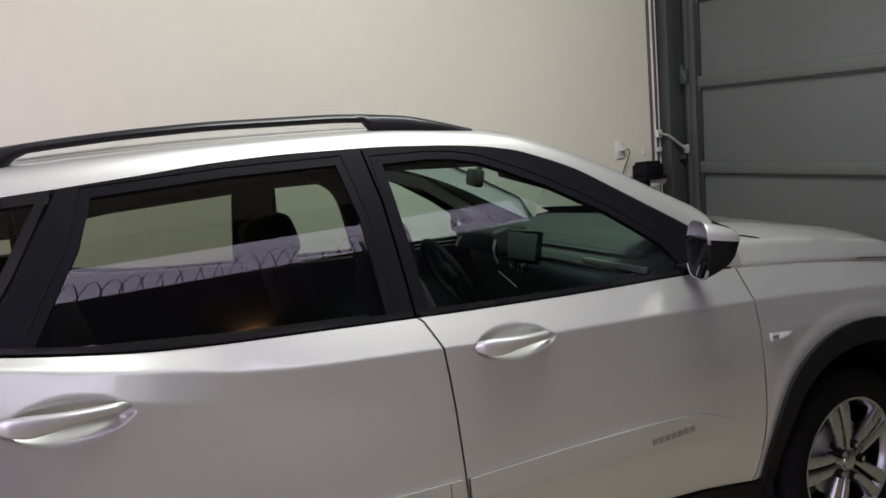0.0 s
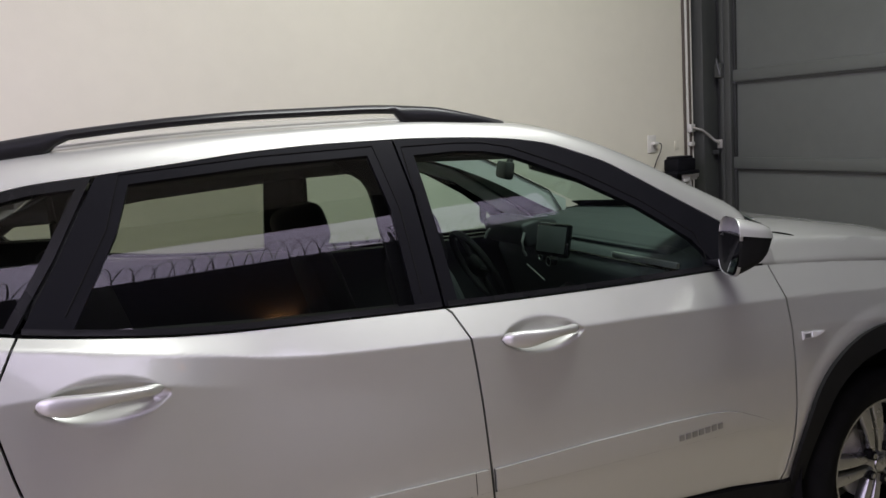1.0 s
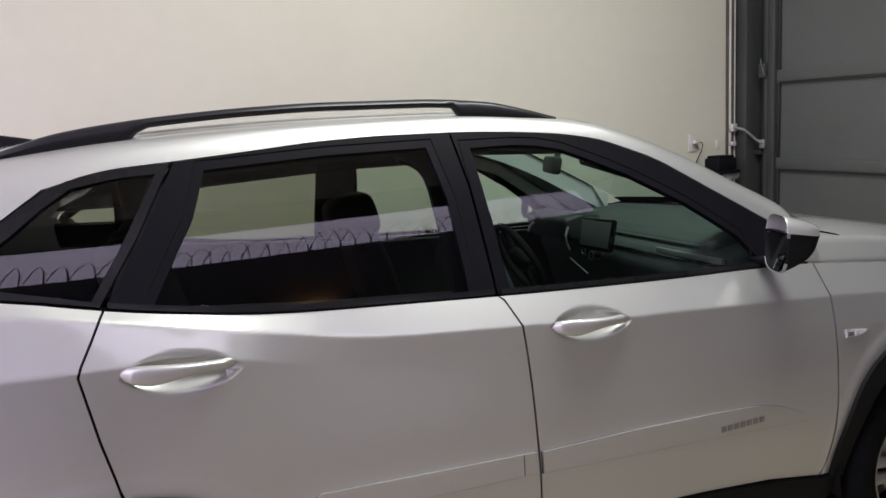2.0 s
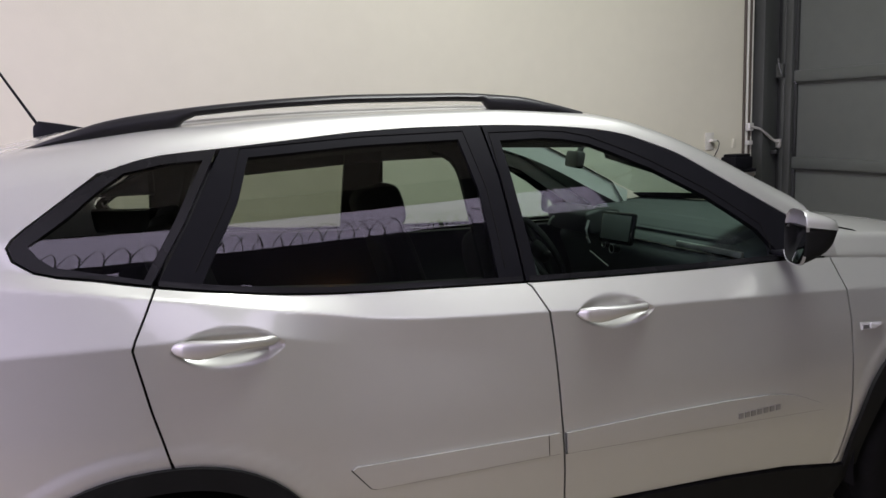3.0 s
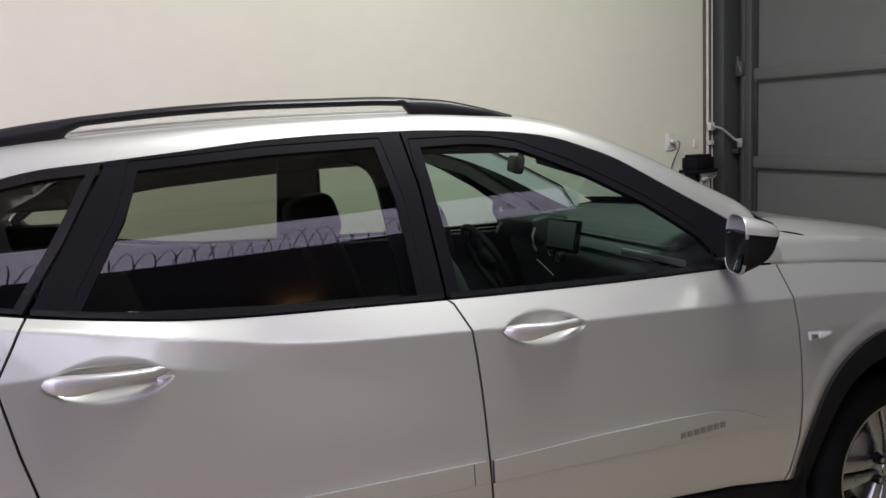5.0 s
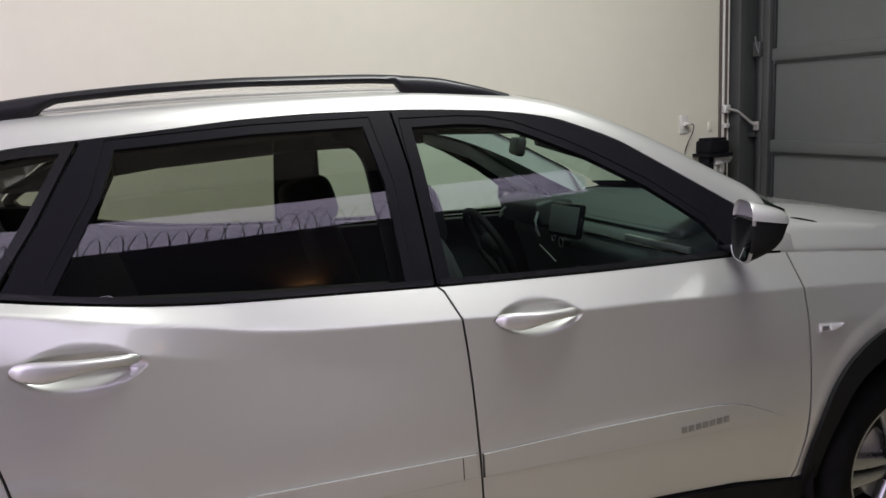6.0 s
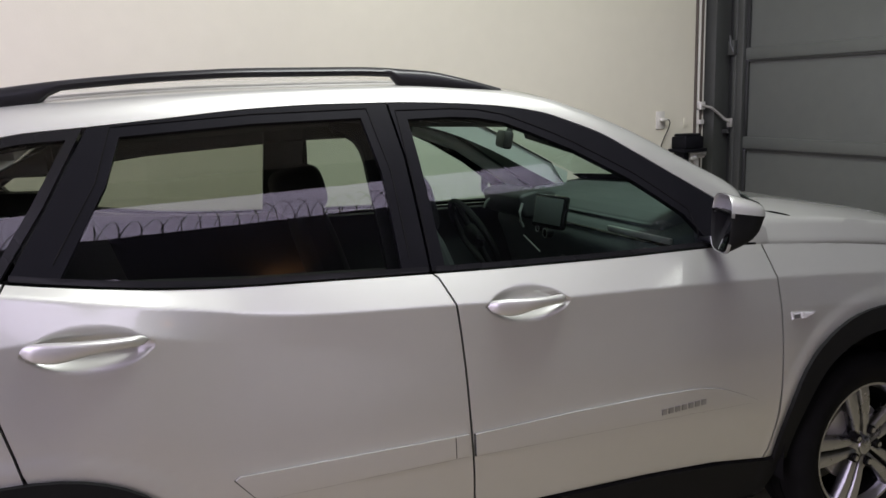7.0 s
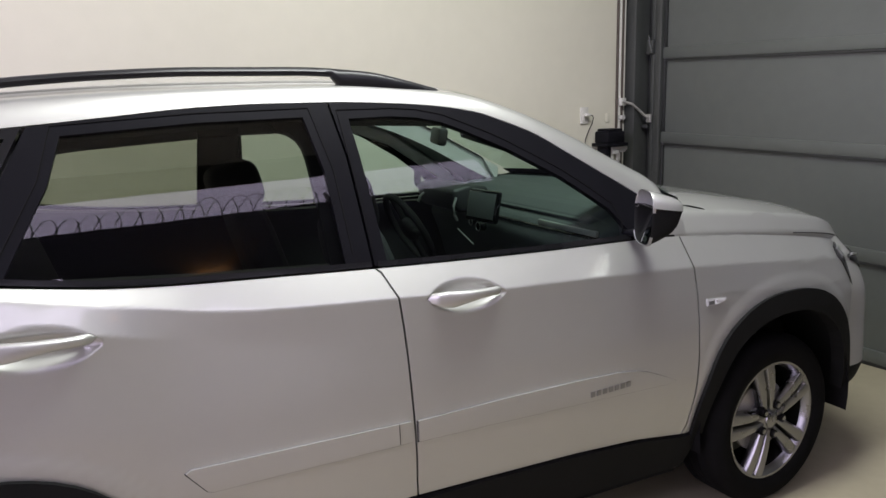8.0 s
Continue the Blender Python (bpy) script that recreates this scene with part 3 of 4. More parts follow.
    panel("window_frame", [(-2.548, 1.186), (-2.458, 1.332), (-2.366, 1.510), (-2.50, 1.500), (-2.57, 1.487), (-2.605, 1.479), (-2.64, 1.464), (-2.665, 1.449), (-2.70, 1.426), (-2.765, 1.377), (-2.815, 1.340), (-2.843, 1.315), (-2.852, 1.300), (-2.841, 1.272), (-2.80, 1.243), (-2.75, 1.228), (-2.67, 1.213), (-2.552, 1.188),
                           (-2.552, 1.198), (-2.66, 1.224), (-2.758, 1.248), (-2.79, 1.272), (-2.812, 1.30), (-2.727, 1.360), (-2.66, 1.417), (-2.597, 1.460), (-2.50, 1.478), (-2.402, 1.484), (-2.484, 1.332), (-2.566, 1.196)], BLACK_GLOSS, car, "gloss black quarter glass surround", side, 0, .02, .03, flip=flip)
    panel("pillar_foot", [(-.527, 1.087), (-.40, 1.078)] + top(-.40, -.527, 6), PAINT, car, "silver metallic pillar foot", side, 0, .02, .03, flip=flip)
    for poly in (gF, gR):
        ring = [(x, float(side(x, z)) - .0008, z) for x, z in densify(inset(poly, -.020), .03) if z > float(Z_BELT(x)) + .02]
        b = bmesh.new()
        tube_bm(b, [(x, 2 * MID - y if flip else y, z) for x, y, z in ring], .0018, 6)
        part("window_seal", b, DARK, car, "thin dark window seal")
    # rubber strip along the belt
    for a, b in ((-1.535, -.64), (-2.53, -1.555)):
        panel("belt_strip", curve_points(Z_BELT, a, b, 16, .016) + curve_points(Z_BELT, b, a, 16, .002), BLACK_GLOSS, car, "black rubber belt strip", side, .004, .012, .03, flip=flip)


def mirrored(y):
    return 2 * MID - y


# roof, pillars, windscreen
def section(x, n_edge=12, n_top=14):
    zf, zr, yr = float(Z_FRAME(x)), float(Z_ROOF(x)), float(Y_ROOF(x))
    y0 = float(side(x, zf))
    pts = [(x, y0 + .02, zf - .02), (x, y0 + .004, zf - .004)]
    slope = (float(side(x, zf)) - float(side(x, zf - .02))) / .02
    ln = math.hypot(yr - y0, zr - zf) * .42
    q = math.hypot(1, slope)
    c1, c2 = (y0 + ln * slope / q, zf + ln / q), (yr - ln, zr - ln * .06)
    for i in range(n_edge + 1):
        t = i / n_edge
        w = ((1 - t)**3, 3 * t * (1 - t)**2, 3 * t * t * (1 - t), t**3)
        pts.append((x, *(w[0] * a + w[1] * b + w[2] * c + w[3] * d for a, b, c, d in zip((y0, zf), c1, c2, (yr, zr)))))
    edge = len(pts)
    half = []
    for i in range(1, n_top + 1):
        s = i / n_top
        half.append((x, yr + (MID - yr) * s, zr + float(CROWN(x)) * (1 - (1 - s)**2)))
    return pts, half


roof_rows = []
for i in range(61):
    x = -3.2 + (3.2 - 1.128) * i / 60
    p, h = section(x)
    q = p + h
    roof_rows.append(q + [(a, mirrored(b), c) for a, b, c in q[-2::-1]])
sheets = [roof_rows]
for flip in (False, True):
    rows = []
    for i in range(31):
        x = -1.128 + (1.128 - .29) * i / 30
        p, h = section(x)
        p.append((x, p[-1][1] + .02, p[-1][2] - .006))
        p = [(a, b, c - 1.0 * max(0, x + .46)) for a, b, c in p]
        rows.append([(a, mirrored(b), c) for a, b, c in p] if flip else p)
    sheets.append(rows)
bm = bmesh.new()
for P in sheets:
    V = [[bm.verts.new(p) for p in row] for row in P]
    for i in range(len(V) - 1):
        for j in range(len(V[0]) - 1):
            bm.faces.new((V[i][j], V[i + 1][j], V[i + 1][j + 1], V[i][j + 1]))
bmesh.ops.remove_doubles(bm, verts=bm.verts, dist=2e-5)
part("roof", bm, PAINT, car, "silver metallic roof with its windscreen pillars")
rows = []
for i in range(31):
    q = []
    for j in range(15):
        x = -1.128 + (1.128 - .27 + .19 * (1 - (1 - j / 14)**2)) * i / 30
        p, h = section(x)
        q.append(h[j - 1] if j else (x, p[-1][1] + .012, p[-1][2] - .002))
    rows.append(q + [(a, mirrored(b), c) for a, b, c in q[-2::-1]])
grid_mesh("windscreen", rows, GLASS_FRONT, car, "green tinted windscreen glass")
SCREEN_FOOT = [Vector(p) for p in rows[-1]]
frit = [[Vector(p) + Vector((-.004, 0, -.006)) for p in rows[k]] for k in (28, 29, 30)]
grid_mesh("glass_border", frit, BLACK_SATIN, car, "black printed border along the windscreen foot")

# bonnet
RISE = Curve([-.45, -.1, .13, .3, .5, .64, .72], [.128, .111, .098, .090, .076, .050, .03])
rows = []
for i in range(41):
    ys = float(side(-.45, float(Z_BELT(-.45))))
    q = []
    for j in range(-1, 41):
        w = max(0, j / 40)**1.5
        y = ys + (MID - ys) * w
        start = -.45 + .17 * min(1, (y - ys) / .17) + .19 * (1 - (1 - max(0, (y - .33) / (MID - .33)))**2)
        x = start + (.70 - start) * i / 40
        ze = float(Z_BELT(x))
        ye = float(side(x, ze))
        if j < 1:
            q.append((x, ye + (.004, .0008)[j + 1], ze - (.02, .0035)[j + 1]))
            continue
        y = ye + .0012 + (MID - ye) * w
        total, a = float(RISE(x)), y - ye
        knee = min(.072, total * .65)
        rise = knee * min(1, a / (knee / 1.45)) + (total - knee) * (1 - (1 - min(1, max(0, a - knee / 1.45) / .22))**1.6)
        u = (y - ye) / (MID - ye)
        front = max(0, (x - .50) / .2)
        q.append((x, y, ze + rise + .02 * u - .05 * front**2 * (1 - u * .3)))
    rows.append(q + [(a, mirrored(b), c) for a, b, c in q[-2::-1]])
grid_mesh("bonnet", rows, PAINT, car, "silver metallic bonnet")

for flip in (False, True):
    pts = [(x, float(side(x, float(Z_BELT(x)))) + .0005, float(Z_BELT(x)) - .001) for x in [.14 + .03 * k for k in range(15)]]
    tube("shut_line", [(a, mirrored(b) if flip else b, c) for a, b, c in pts], .0016, DARK, car, "dark gap along the bonnet edge", 6)
tube("cowl_gap", [(-.330, .196, 1.163), (-.305, .188, 1.158), (-.269, .171, 1.149), (-.255, .165, 1.145)], [.001, .0035, .003, .001], DARK, car, "dark cowl gap", 6)

# front and rear ends
NOSE = Curve([.2, .4, .65, .8, .93, 1.0], [.75, .815, .82, .77, .665, .60])
rows = []
for i in range(33):
    z = .22 + (.97 - .22) * i / 32
    tuck = max(0, 1 - i / 10)
    y0, q = float(side(.45, z)) + .035 * tuck, []
    for j in range(25):
        a = math.pi / 2 * j / 24
        q.append((.45 - .045 * tuck + (float(NOSE(z)) - .45) * math.sin(a)**.8, MID - (MID - y0) * math.cos(a)**.8, z + .085 * max(0, 1 - i / 9) * math.cos(a)**3))
    rows.append(q + [(a, mirrored(b), c) for a, b, c in q[-2::-1]])
for s in (.985, .94, .8, .5):
    rows.append([(.45 + (a - .45) * s, MID + (b - MID) * s, .97 + .022 * (1 - s)**.5) for a, b, c in rows[32]])
cut = 10
grid_mesh("front_bumper", rows[cut:], PAINT, car, "silver metallic front bumper")
grid_mesh("lower_grille", rows[:cut + 1], PLASTIC, car, "dark grey plastic lower bumper")
TAIL = Curve([.22, .5, .9, 1.15, 1.35, 1.5], [-3.36, -3.40, -3.37, -3.34, -3.28, -3.2])
rows = []
for i in range(41):
    z = .22 + (1.49 - .22) * i / 40
    y0, q = float(side(-3.19, z)), []
    for j in range(21):
        a = math.pi / 2 * j / 20
        q.append((-3.19 + (float(TAIL(z)) + 3.19) * math.sin(a)**.8, MID - (MID - y0) * math.cos(a)**.8, z))
    rows.append(q + [(a, mirrored(b), c) for a, b, c in q[-2::-1]])
grid_mesh("rear_bumper", rows[:16], PAINT, car, "silver metallic rear bumper")
grid_mesh("tailgate", rows[15:28], PAINT, car, "silver metallic tailgate")
grid_mesh("tailgate_window", rows[27:], GLASS_REAR, car, "tinted tailgate glass")

# underbody and dark wells behind the panel gaps
bm = bmesh.new()
box_bm(bm, -2.15, -.42, .10, 1.69, .20, .50)
box_bm(bm, -3.2, .5, .30, 1.49, .24, .62)
box_bm(bm, -3.0, .60, .45, 1.34, .60, .80)
part("underbody", bm, DARK, car, "dark underbody")
for flip in (False, True):
    for poly in (front_door_poly, rear_door_poly):
        panel("door_inner", inset([p for p in poly], -.012), DARK, car, "dark inner door shell", side, -.036, .004, .06, flip=flip)

# wheels
def wheel(x, y, sgn, steer=0):
    w = part("wheel", tyre_bm(), RUBBER, car, "black tyre on a silver five-spoke alloy wheel")
    w.matrix_world = pose(x, y, .332, 0, 0, steer if sgn > 0 else 180 + steer)
    part("rim", rim_bm(), ALLOY, w, "silver alloy rim with five twin spokes")
    part("brake_disc", lathe_bm([(0, .07), (.14, .07), (.14, .085), (0, .085)], 32), ZINC, w, "worn steel brake disc")
    part("wheel_barrel", lathe_bm([(.205, .045), (.20, .10), (.20, .19)], 40), DARK, w)
    part("hub_cap", lathe_bm([(0, .013), (.020, .014), (.030, .018), (.033, .024), (.033, .05)], 32), ALLOY, w)
    for k in range(5):
        a = math.radians(72 * k + 68)
        # Dark disc paints the shade inside the nut's recess.
        b = bmesh.new()
        bmesh.ops.create_cone(b, cap_ends=True, segments=20, radius1=.016, radius2=.016, depth=.03, matrix=pose(.060 * math.cos(a), .0285, .060 * math.sin(a), 90))
        part("pocket_shade", b, DARK, w)
        b = bmesh.new()
        bmesh.ops.create_cone(b, cap_ends=True, segments=6, radius1=.011, radius2=.010, depth=.02, matrix=pose(.060 * math.cos(a), .0185, .060 * math.sin(a), 90))
        part("wheel_nut", b, ALLOY, w)
    return w


def lathe_bm(prof, n):
    bm = bmesh.new()
    rings = []
    for k in range(n):
        a = 2 * math.pi * k / n
        rings.append([bm.verts.new((r * math.cos(a), y, r * math.sin(a))) for r, y in prof])
    for k in range(n):
        A, B = rings[k], rings[(k + 1) % n]
        for i in range(len(prof) - 1):
            bm.faces.new((A[i], A[i + 1], B[i + 1], B[i]))
    bmesh.ops.remove_doubles(bm, verts=bm.verts, dist=1e-5)
    return bm


def tyre_bm():
    bm = lathe_bm([(.222, .028), (.236, .012), (.262, .002), (.29, .0), (.312, .012), (.324, .028), (.332, .05), (.332, .085), (.328, .086), (.328, .092), (.332, .093), (.332, .13), (.328, .131), (.328, .137), (.332, .138), (.332, .175), (.322, .197), (.29, .215), (.222, .20)], 64)
    return bm


def rim_bm():
    bm = lathe_bm([(.205, .05), (.212, .030), (.222, .017), (.230, .016), (.231, .024), (.222, .03), (.214, .05)], 64)
    b2 = lathe_bm([(0, .020), (.030, .021), (.044, .028), (.058, .040), (.062, .055), (.060, .075)], 40)
    me = bpy.data.meshes.new("tmp")
    b2.to_mesh(me)
    b2.free()
    bm.from_mesh(me)
    bpy.data.meshes.remove(me)
    for k in range(5):
        base = 104 + 72 * k
        for s in (-1, 1):
            P = []
            for i in range(11):
                f = i / 10
                r = .030 + (.221 - .030) * f
                w = .0150 + .0125 * f
                a = radians(base) + s * min(.62, (w + .0022 + .0015 * f) / r)
                y = .026 - .014 * math.sin(math.pi * f * .62) + .004 * f
                d, t = Vector((math.cos(a), 0, math.sin(a))), Vector((-math.sin(a), 0, math.cos(a)))
                c = d * r + Vector((0, y, 0))
                P.append([c + t * w * u + Vector((0, v, 0)) for u, v in ((-1, .034), (-1, .014), (-.72, .003), (-.1 * s, -.001), (.72, .003), (1, .014), (1, .034))])
            V = [[bm.verts.new(p) for p in row] for row in P]
            for i in range(10):
                for j in range(6):
                    bm.faces.new((V[i][j], V[i + 1][j], V[i + 1][j + 1], V[i][j + 1]))
    return bm


wheel(0, .012, 1, 3)
wheel(-2.57, .010, 1)
wheel(0, mirrored(.012), -1, 3)
wheel(-2.57, mirrored(.010), -1)
for cx, rr in ((.02, .40), (-2.57, .385)):
    for flip in (False, True):
        rows = []
        for i in range(25):
            a = radians(190 - 200 * i / 24)
            rows.append([(cx + rr * math.cos(a), mirrored(y) if flip else y, .36 + (rr * (1.06 if cx > -1 else .95)) * math.sin(a)) for y in (.02, .15, .32, .45)])
        grid_mesh("wheel_well", rows, DARK, car, "black wheel well liner")


# roof rails
RAIL = Curve([-2.93, -2.86, -2.75, -2.64, -2.49, -2.34, -2.15, -1.93, -1.67, -1.44, -1.32, -1.205], [1.490, 1.522, 1.563, 1.597, 1.621, 1.637, 1.650, 1.657, 1.657, 1.643, 1.618, 1.588])
for flip in (False, True):
    P = []
    for i in range(61):
        x = -2.928 + (2.928 - 1.208) * i / 60
        zt, yc = float(RAIL(x)), .390 - .07 * max(0, -2.3 - x) - .06 * max(0, x + 1.5)
        open_part = -2.455 < x < -1.525
        edge = min(1, max(0, min(x + 2.455, -1.525 - x) / .02)) if open_part else 0
        under = float(Z_ROOF(x)) - .015
        zb = under * (1 - edge) + (zt - .026) * edge
        zb = min(zb, zt - .004)
        w = .019 * min(1, (.25 + (i if i < 30 else 60 - i) / 6))
        ring = []
        for k in range(14):
            a = 2 * math.pi * k / 14
            c, s = math.cos(a), math.sin(a)
            ring.append((x, yc + w * math.copysign(abs(c)**.7, c) + (.010 if s > 0 else 0) * abs(s), (zt + zb) / 2 + (zt - zb) / 2 * math.copysign(abs(s)**.6, s)))
        ring.append(ring[0])
        P.append([(a, mirrored(b), c) for a, b, c in ring] if flip else ring)
    grid_mesh("roof_rail", P, RAIL_BLACK, car, "satin black roof rail")
    P = []
    for k in range(32):
        x = -2.47 + .95 * k / 31
        yr = float(Y_ROOF(x))
        s = (.445 - yr) / (MID - yr)
        P.append((x, mirrored(.445) if flip else .445, float(Z_ROOF(x)) + float(CROWN(x)) * (1 - (1 - s)**2)))
    # Grey tube paints the shade lying in the roof ditch.
    tube("ditch_shade", P, .0055, GALV, car, "grey strip painting the shade in the roof ditch", 8)

# door handles
def handle(x0, x1, z0, z1, flip=False):
    P = []
    for i in range(33):
        s = i / 32
        x, z = x0 + (x1 - x0) * s, z0 + (z1 - z0) * s
        h = (.0105 + .0125 * math.exp(-(max(0, s - .20) / .32)**2))
        top = h
        h = h * max(0, 1 - max(0, 1 - s / .27)**2)**.5 * max(0, 1 - max(0, 1 - (1 - s) / .10)**2)**.5 + .001
        lift = .001 + .027 * math.sin(math.pi * s)**.8
        y = float(side(x, z)) - lift
        t = .015 * min(1, s / .10 + .1) * min(1, (1 - s) / .10 + .15)
        z += .012 - top
        ring = []
        for k in range(16):
            a = 2 * math.pi * k / 16
            c, q = math.cos(a), math.sin(a)
            c, q = math.copysign(abs(c)**.7, c), math.copysign(abs(q)**.75, q)
            ring.append((x, y + .004 + t * c + (.012 * (1 - min(1, s / .12)) if c > 0 else 0), z + h * q))
        ring.append(ring[0])
        P.append(ring)
    P.insert(0, [(x0 - .001, float(side(x0, z0)) + .004, z0)] * len(P[0]))
    P.append([(x1 + .001, float(side(x1, z1)) - .003, z1 - .004)] * len(P[0]))
    return P


for flip in (False, True):
    for d, args in ((0, (-1.412, -1.176, 1.012, 1.000)), (1, (-2.512, -2.256, 1.054, 1.032))):
        P = handle(*args)
        if flip:
            P = [[(a, mirrored(b), c) for a, b, c in r] for r in P]
        grid_mesh("door_handle", P, PAINT, sides_of_car[flip][d], "silver metallic pull handle")

# side mouldings, badge, marker lamps
for flip in (False, True):
    for d, poly in ((0, [(-1.474, .668), (-1.183, .677), (-.90, .679), (-.759, .676), (-.69, .668), (-.640, .655), (-.56, .622), (-.515, .601), (-.535, .597), (-.776, .601), (-1.12, .605), (-1.474, .608)]),
                    (1, [(-1.494, .671), (-2.085, .675), (-2.097, .668), (-2.05, .612), (-2.035, .607), (-1.494, .611)])):
        mould = panel("side_moulding", poly, PAINT, sides_of_car[flip][d], "silver metallic side moulding", side, .0090, .009, .03, flip=flip)
        # Dark outline paints the gap shadow round the moulding.
        panel("gap_shade", [(x, z - .0024) for x, z in inset(poly, -.0024)], PLASTIC, mould, "thin dark strip painting the moulding's gap shadow", side, .0012, .003, .03, flip=flip)
        if d:
            x = -1.532
            tube("seam", [(x, mirrored(float(side(x, z)) - .0089) if flip else float(side(x, z)) - .0089, z) for z in (.613, .64, .670)], .0012, PLASTIC, mould, "fine seam across the moulding", 6)
    m = panel("marker_lamp", [(-.382, .864), (-.292, .857), (-.300, .848), (-.328, .839), (-.380, .839)], LENS, car, "chrome and clear side marker lamp", side, .004, .006, .02, flip=flip)
    panel("lens", [(-.345, .859), (-.302, .855), (-.309, .849), (-.330, .843), (-.345, .843)], LENS, m, "clear lamp lens", side, .008, .004, .02, flip=flip)
    panel("lens", [(-.375, .856), (-.352, .855), (-.352, .843), (-.375, .843)], BADGE, m, "grey emblem patch", side, .006, .003, .02, flip=flip)
    for k in range(7):
        x = -.880 + .0238 * k
        z = .617 + .0012 * k
        panel("badge_bar", [(x, z), (x + .0160, z + .0008), (x + .0160, z + .0180), (x, z + .0172)], BADGE, sides_of_car[flip][0], "small chrome badge bar", side, .0123, .004, .02, flip=flip, edge=.03)


# door mirrors
def mirror_outline(n=56):
    """The rear outline of a mirror head in y and z: a rounded block, cut back low on the outside."""
    out = []
    for k in range(n + 1):
        a = 2 * math.pi * k / n
        c, s = math.cos(a), math.sin(a)
        y, z = .074 * math.copysign(abs(c)**.55, c), .083 * math.copysign(abs(s)**.6, s)
        if z < 0:
            y = y * (1 + .9 * z) + .012 * z / .084
        else:
            y += .006 * z / .084
        out.append((y, z))
    return out


OUTLINE = mirror_outline()
SPLIT = .036
STATIONS = ((-.046, 1.0), (-.030, 1.01), (-.008, 1.0), (.016, .975), (.036, .92), (.049, .82), (.057, .62), (.061, .30), (.062, .0))
for flip in (False, True):
    base = pose(-.56 if flip else -.664, -.045, 1.178, 0, 5, -20)
    if flip:
        base = Matrix.Translation((0, 2 * MID, 0)) @ Matrix.Diagonal((1, -1, 1, 1)) @ base
    def put_rows(P):
        return [[tuple(base @ Vector(p)) for p in r] for r in P]
    def shell(lower, grow):
        P = []
        for x, k in STATIONS:
            row = []
            for y, z in OUTLINE:
                z = min(z, SPLIT) if lower else max(z, SPLIT)
                f = (x + .046) / .108
                taper = 1 - (.42 if z < SPLIT else .30) * f
                row.append((x + max(0, x + .04) * 1.6 * (z - SPLIT) * (1 if z < SPLIT else .3), y * k * grow, SPLIT + (z - SPLIT) * k * grow * taper - .006 * f))
            P.append(row)
        return P
    mir = grid_mesh("door_mirror", put_rows(shell(True, 1)), PLASTIC, car, "door mirror with black housing and silver cap")
    grid_mesh("cap", put_rows(shell(False, 1.015)), PAINT, mir, "silver metallic mirror cap")
    rim = [[(x, y * k, SPLIT + (z - SPLIT) * k) for x, k in ((-.040, 1.010), (-.047, 1.004), (-.049, .992), (-.047, .975), (-.036, .965))] for y, z in OUTLINE]
    grid_mesh("rim", put_rows([r for r, p in zip(rim, OUTLINE) if p[1] < .04]), PLASTIC, mir, "black mirror rim")
    grid_mesh("cap_edge", put_rows([r for r, p in zip(rim, OUTLINE) if p[1] > .02]), PAINT, mir, "silver metallic cap edge")
    grid_mesh("lower_rim", put_rows([[(x - .002, y * 1.01, z * 1.01) for x, y, z in r[:4]] for r, p in zip(rim, OUTLINE) if p[1] < -.05]), STRIP, mir, "bright lower mirror rim")
    rows = []
    for q in [j / 8 for j in range(9)]:
        gl = [(y * q * .95, SPLIT + (z - SPLIT) * .95 * q - .03 * (1 - q)) for y, z in OUTLINE]
        rows.append([(-.034 + (-.12 * y if flip else .18 * y + .17 * z) + .012 * (y * y + z * z), y, z) for y, z in gl])
    grid_mesh("mirror_glass", put_rows(rows), MIRROR, mir, "convex mirror glass")
    b = bmesh.new()
    box_bm(b, -.655, -.60, .02 if not flip else mirrored(.14), .14 if not flip else mirrored(.02), 1.098, 1.116, .007)
    part("mount", b, BLACK_SATIN, mir, "black mirror foot")

# antenna on the roof
rows = []
for k in range(15):
    f = k / 14
    h, w = .058 * (1 - f)**.55 + .012, .034 * (1 - abs(2 * f - .7) * .35)
    h *= min(1, .75 + f * 4)
    rows.append([(-2.912 + .215 * f, MID + w * math.cos(a) * (1 - .35 * max(0, math.sin(a))), 1.556 + h * max(0, math.sin(a))**.7) for a in [math.pi * j / 12 for j in range(13)]])
rows = [[(-2.914, MID, 1.56)] * 13] + rows + [[(-2.692, MID, 1.56)] * 13]
ant = grid_mesh("antenna", rows, BLACK_SATIN, car, "black roof antenna foot with a whip mast")
tube("mast", [(-2.892, MID, 1.598), (-3.017, MID, 1.825), (-3.127, MID, 2.025)], [.005, .0035, .0025], BLACK_SATIN, ant, "thin black antenna mast", 8)

# headlights and grille
def nose_point(a, z, out):
    y0 = float(side(.45, z))
    p = Vector((.45 + (float(NOSE(z)) - .45) * math.sin(a)**.8, MID - (MID - y0) * math.cos(a)**.8, z))
    return p + Vector((math.sin(a), -math.cos(a), .2)).normalized() * out


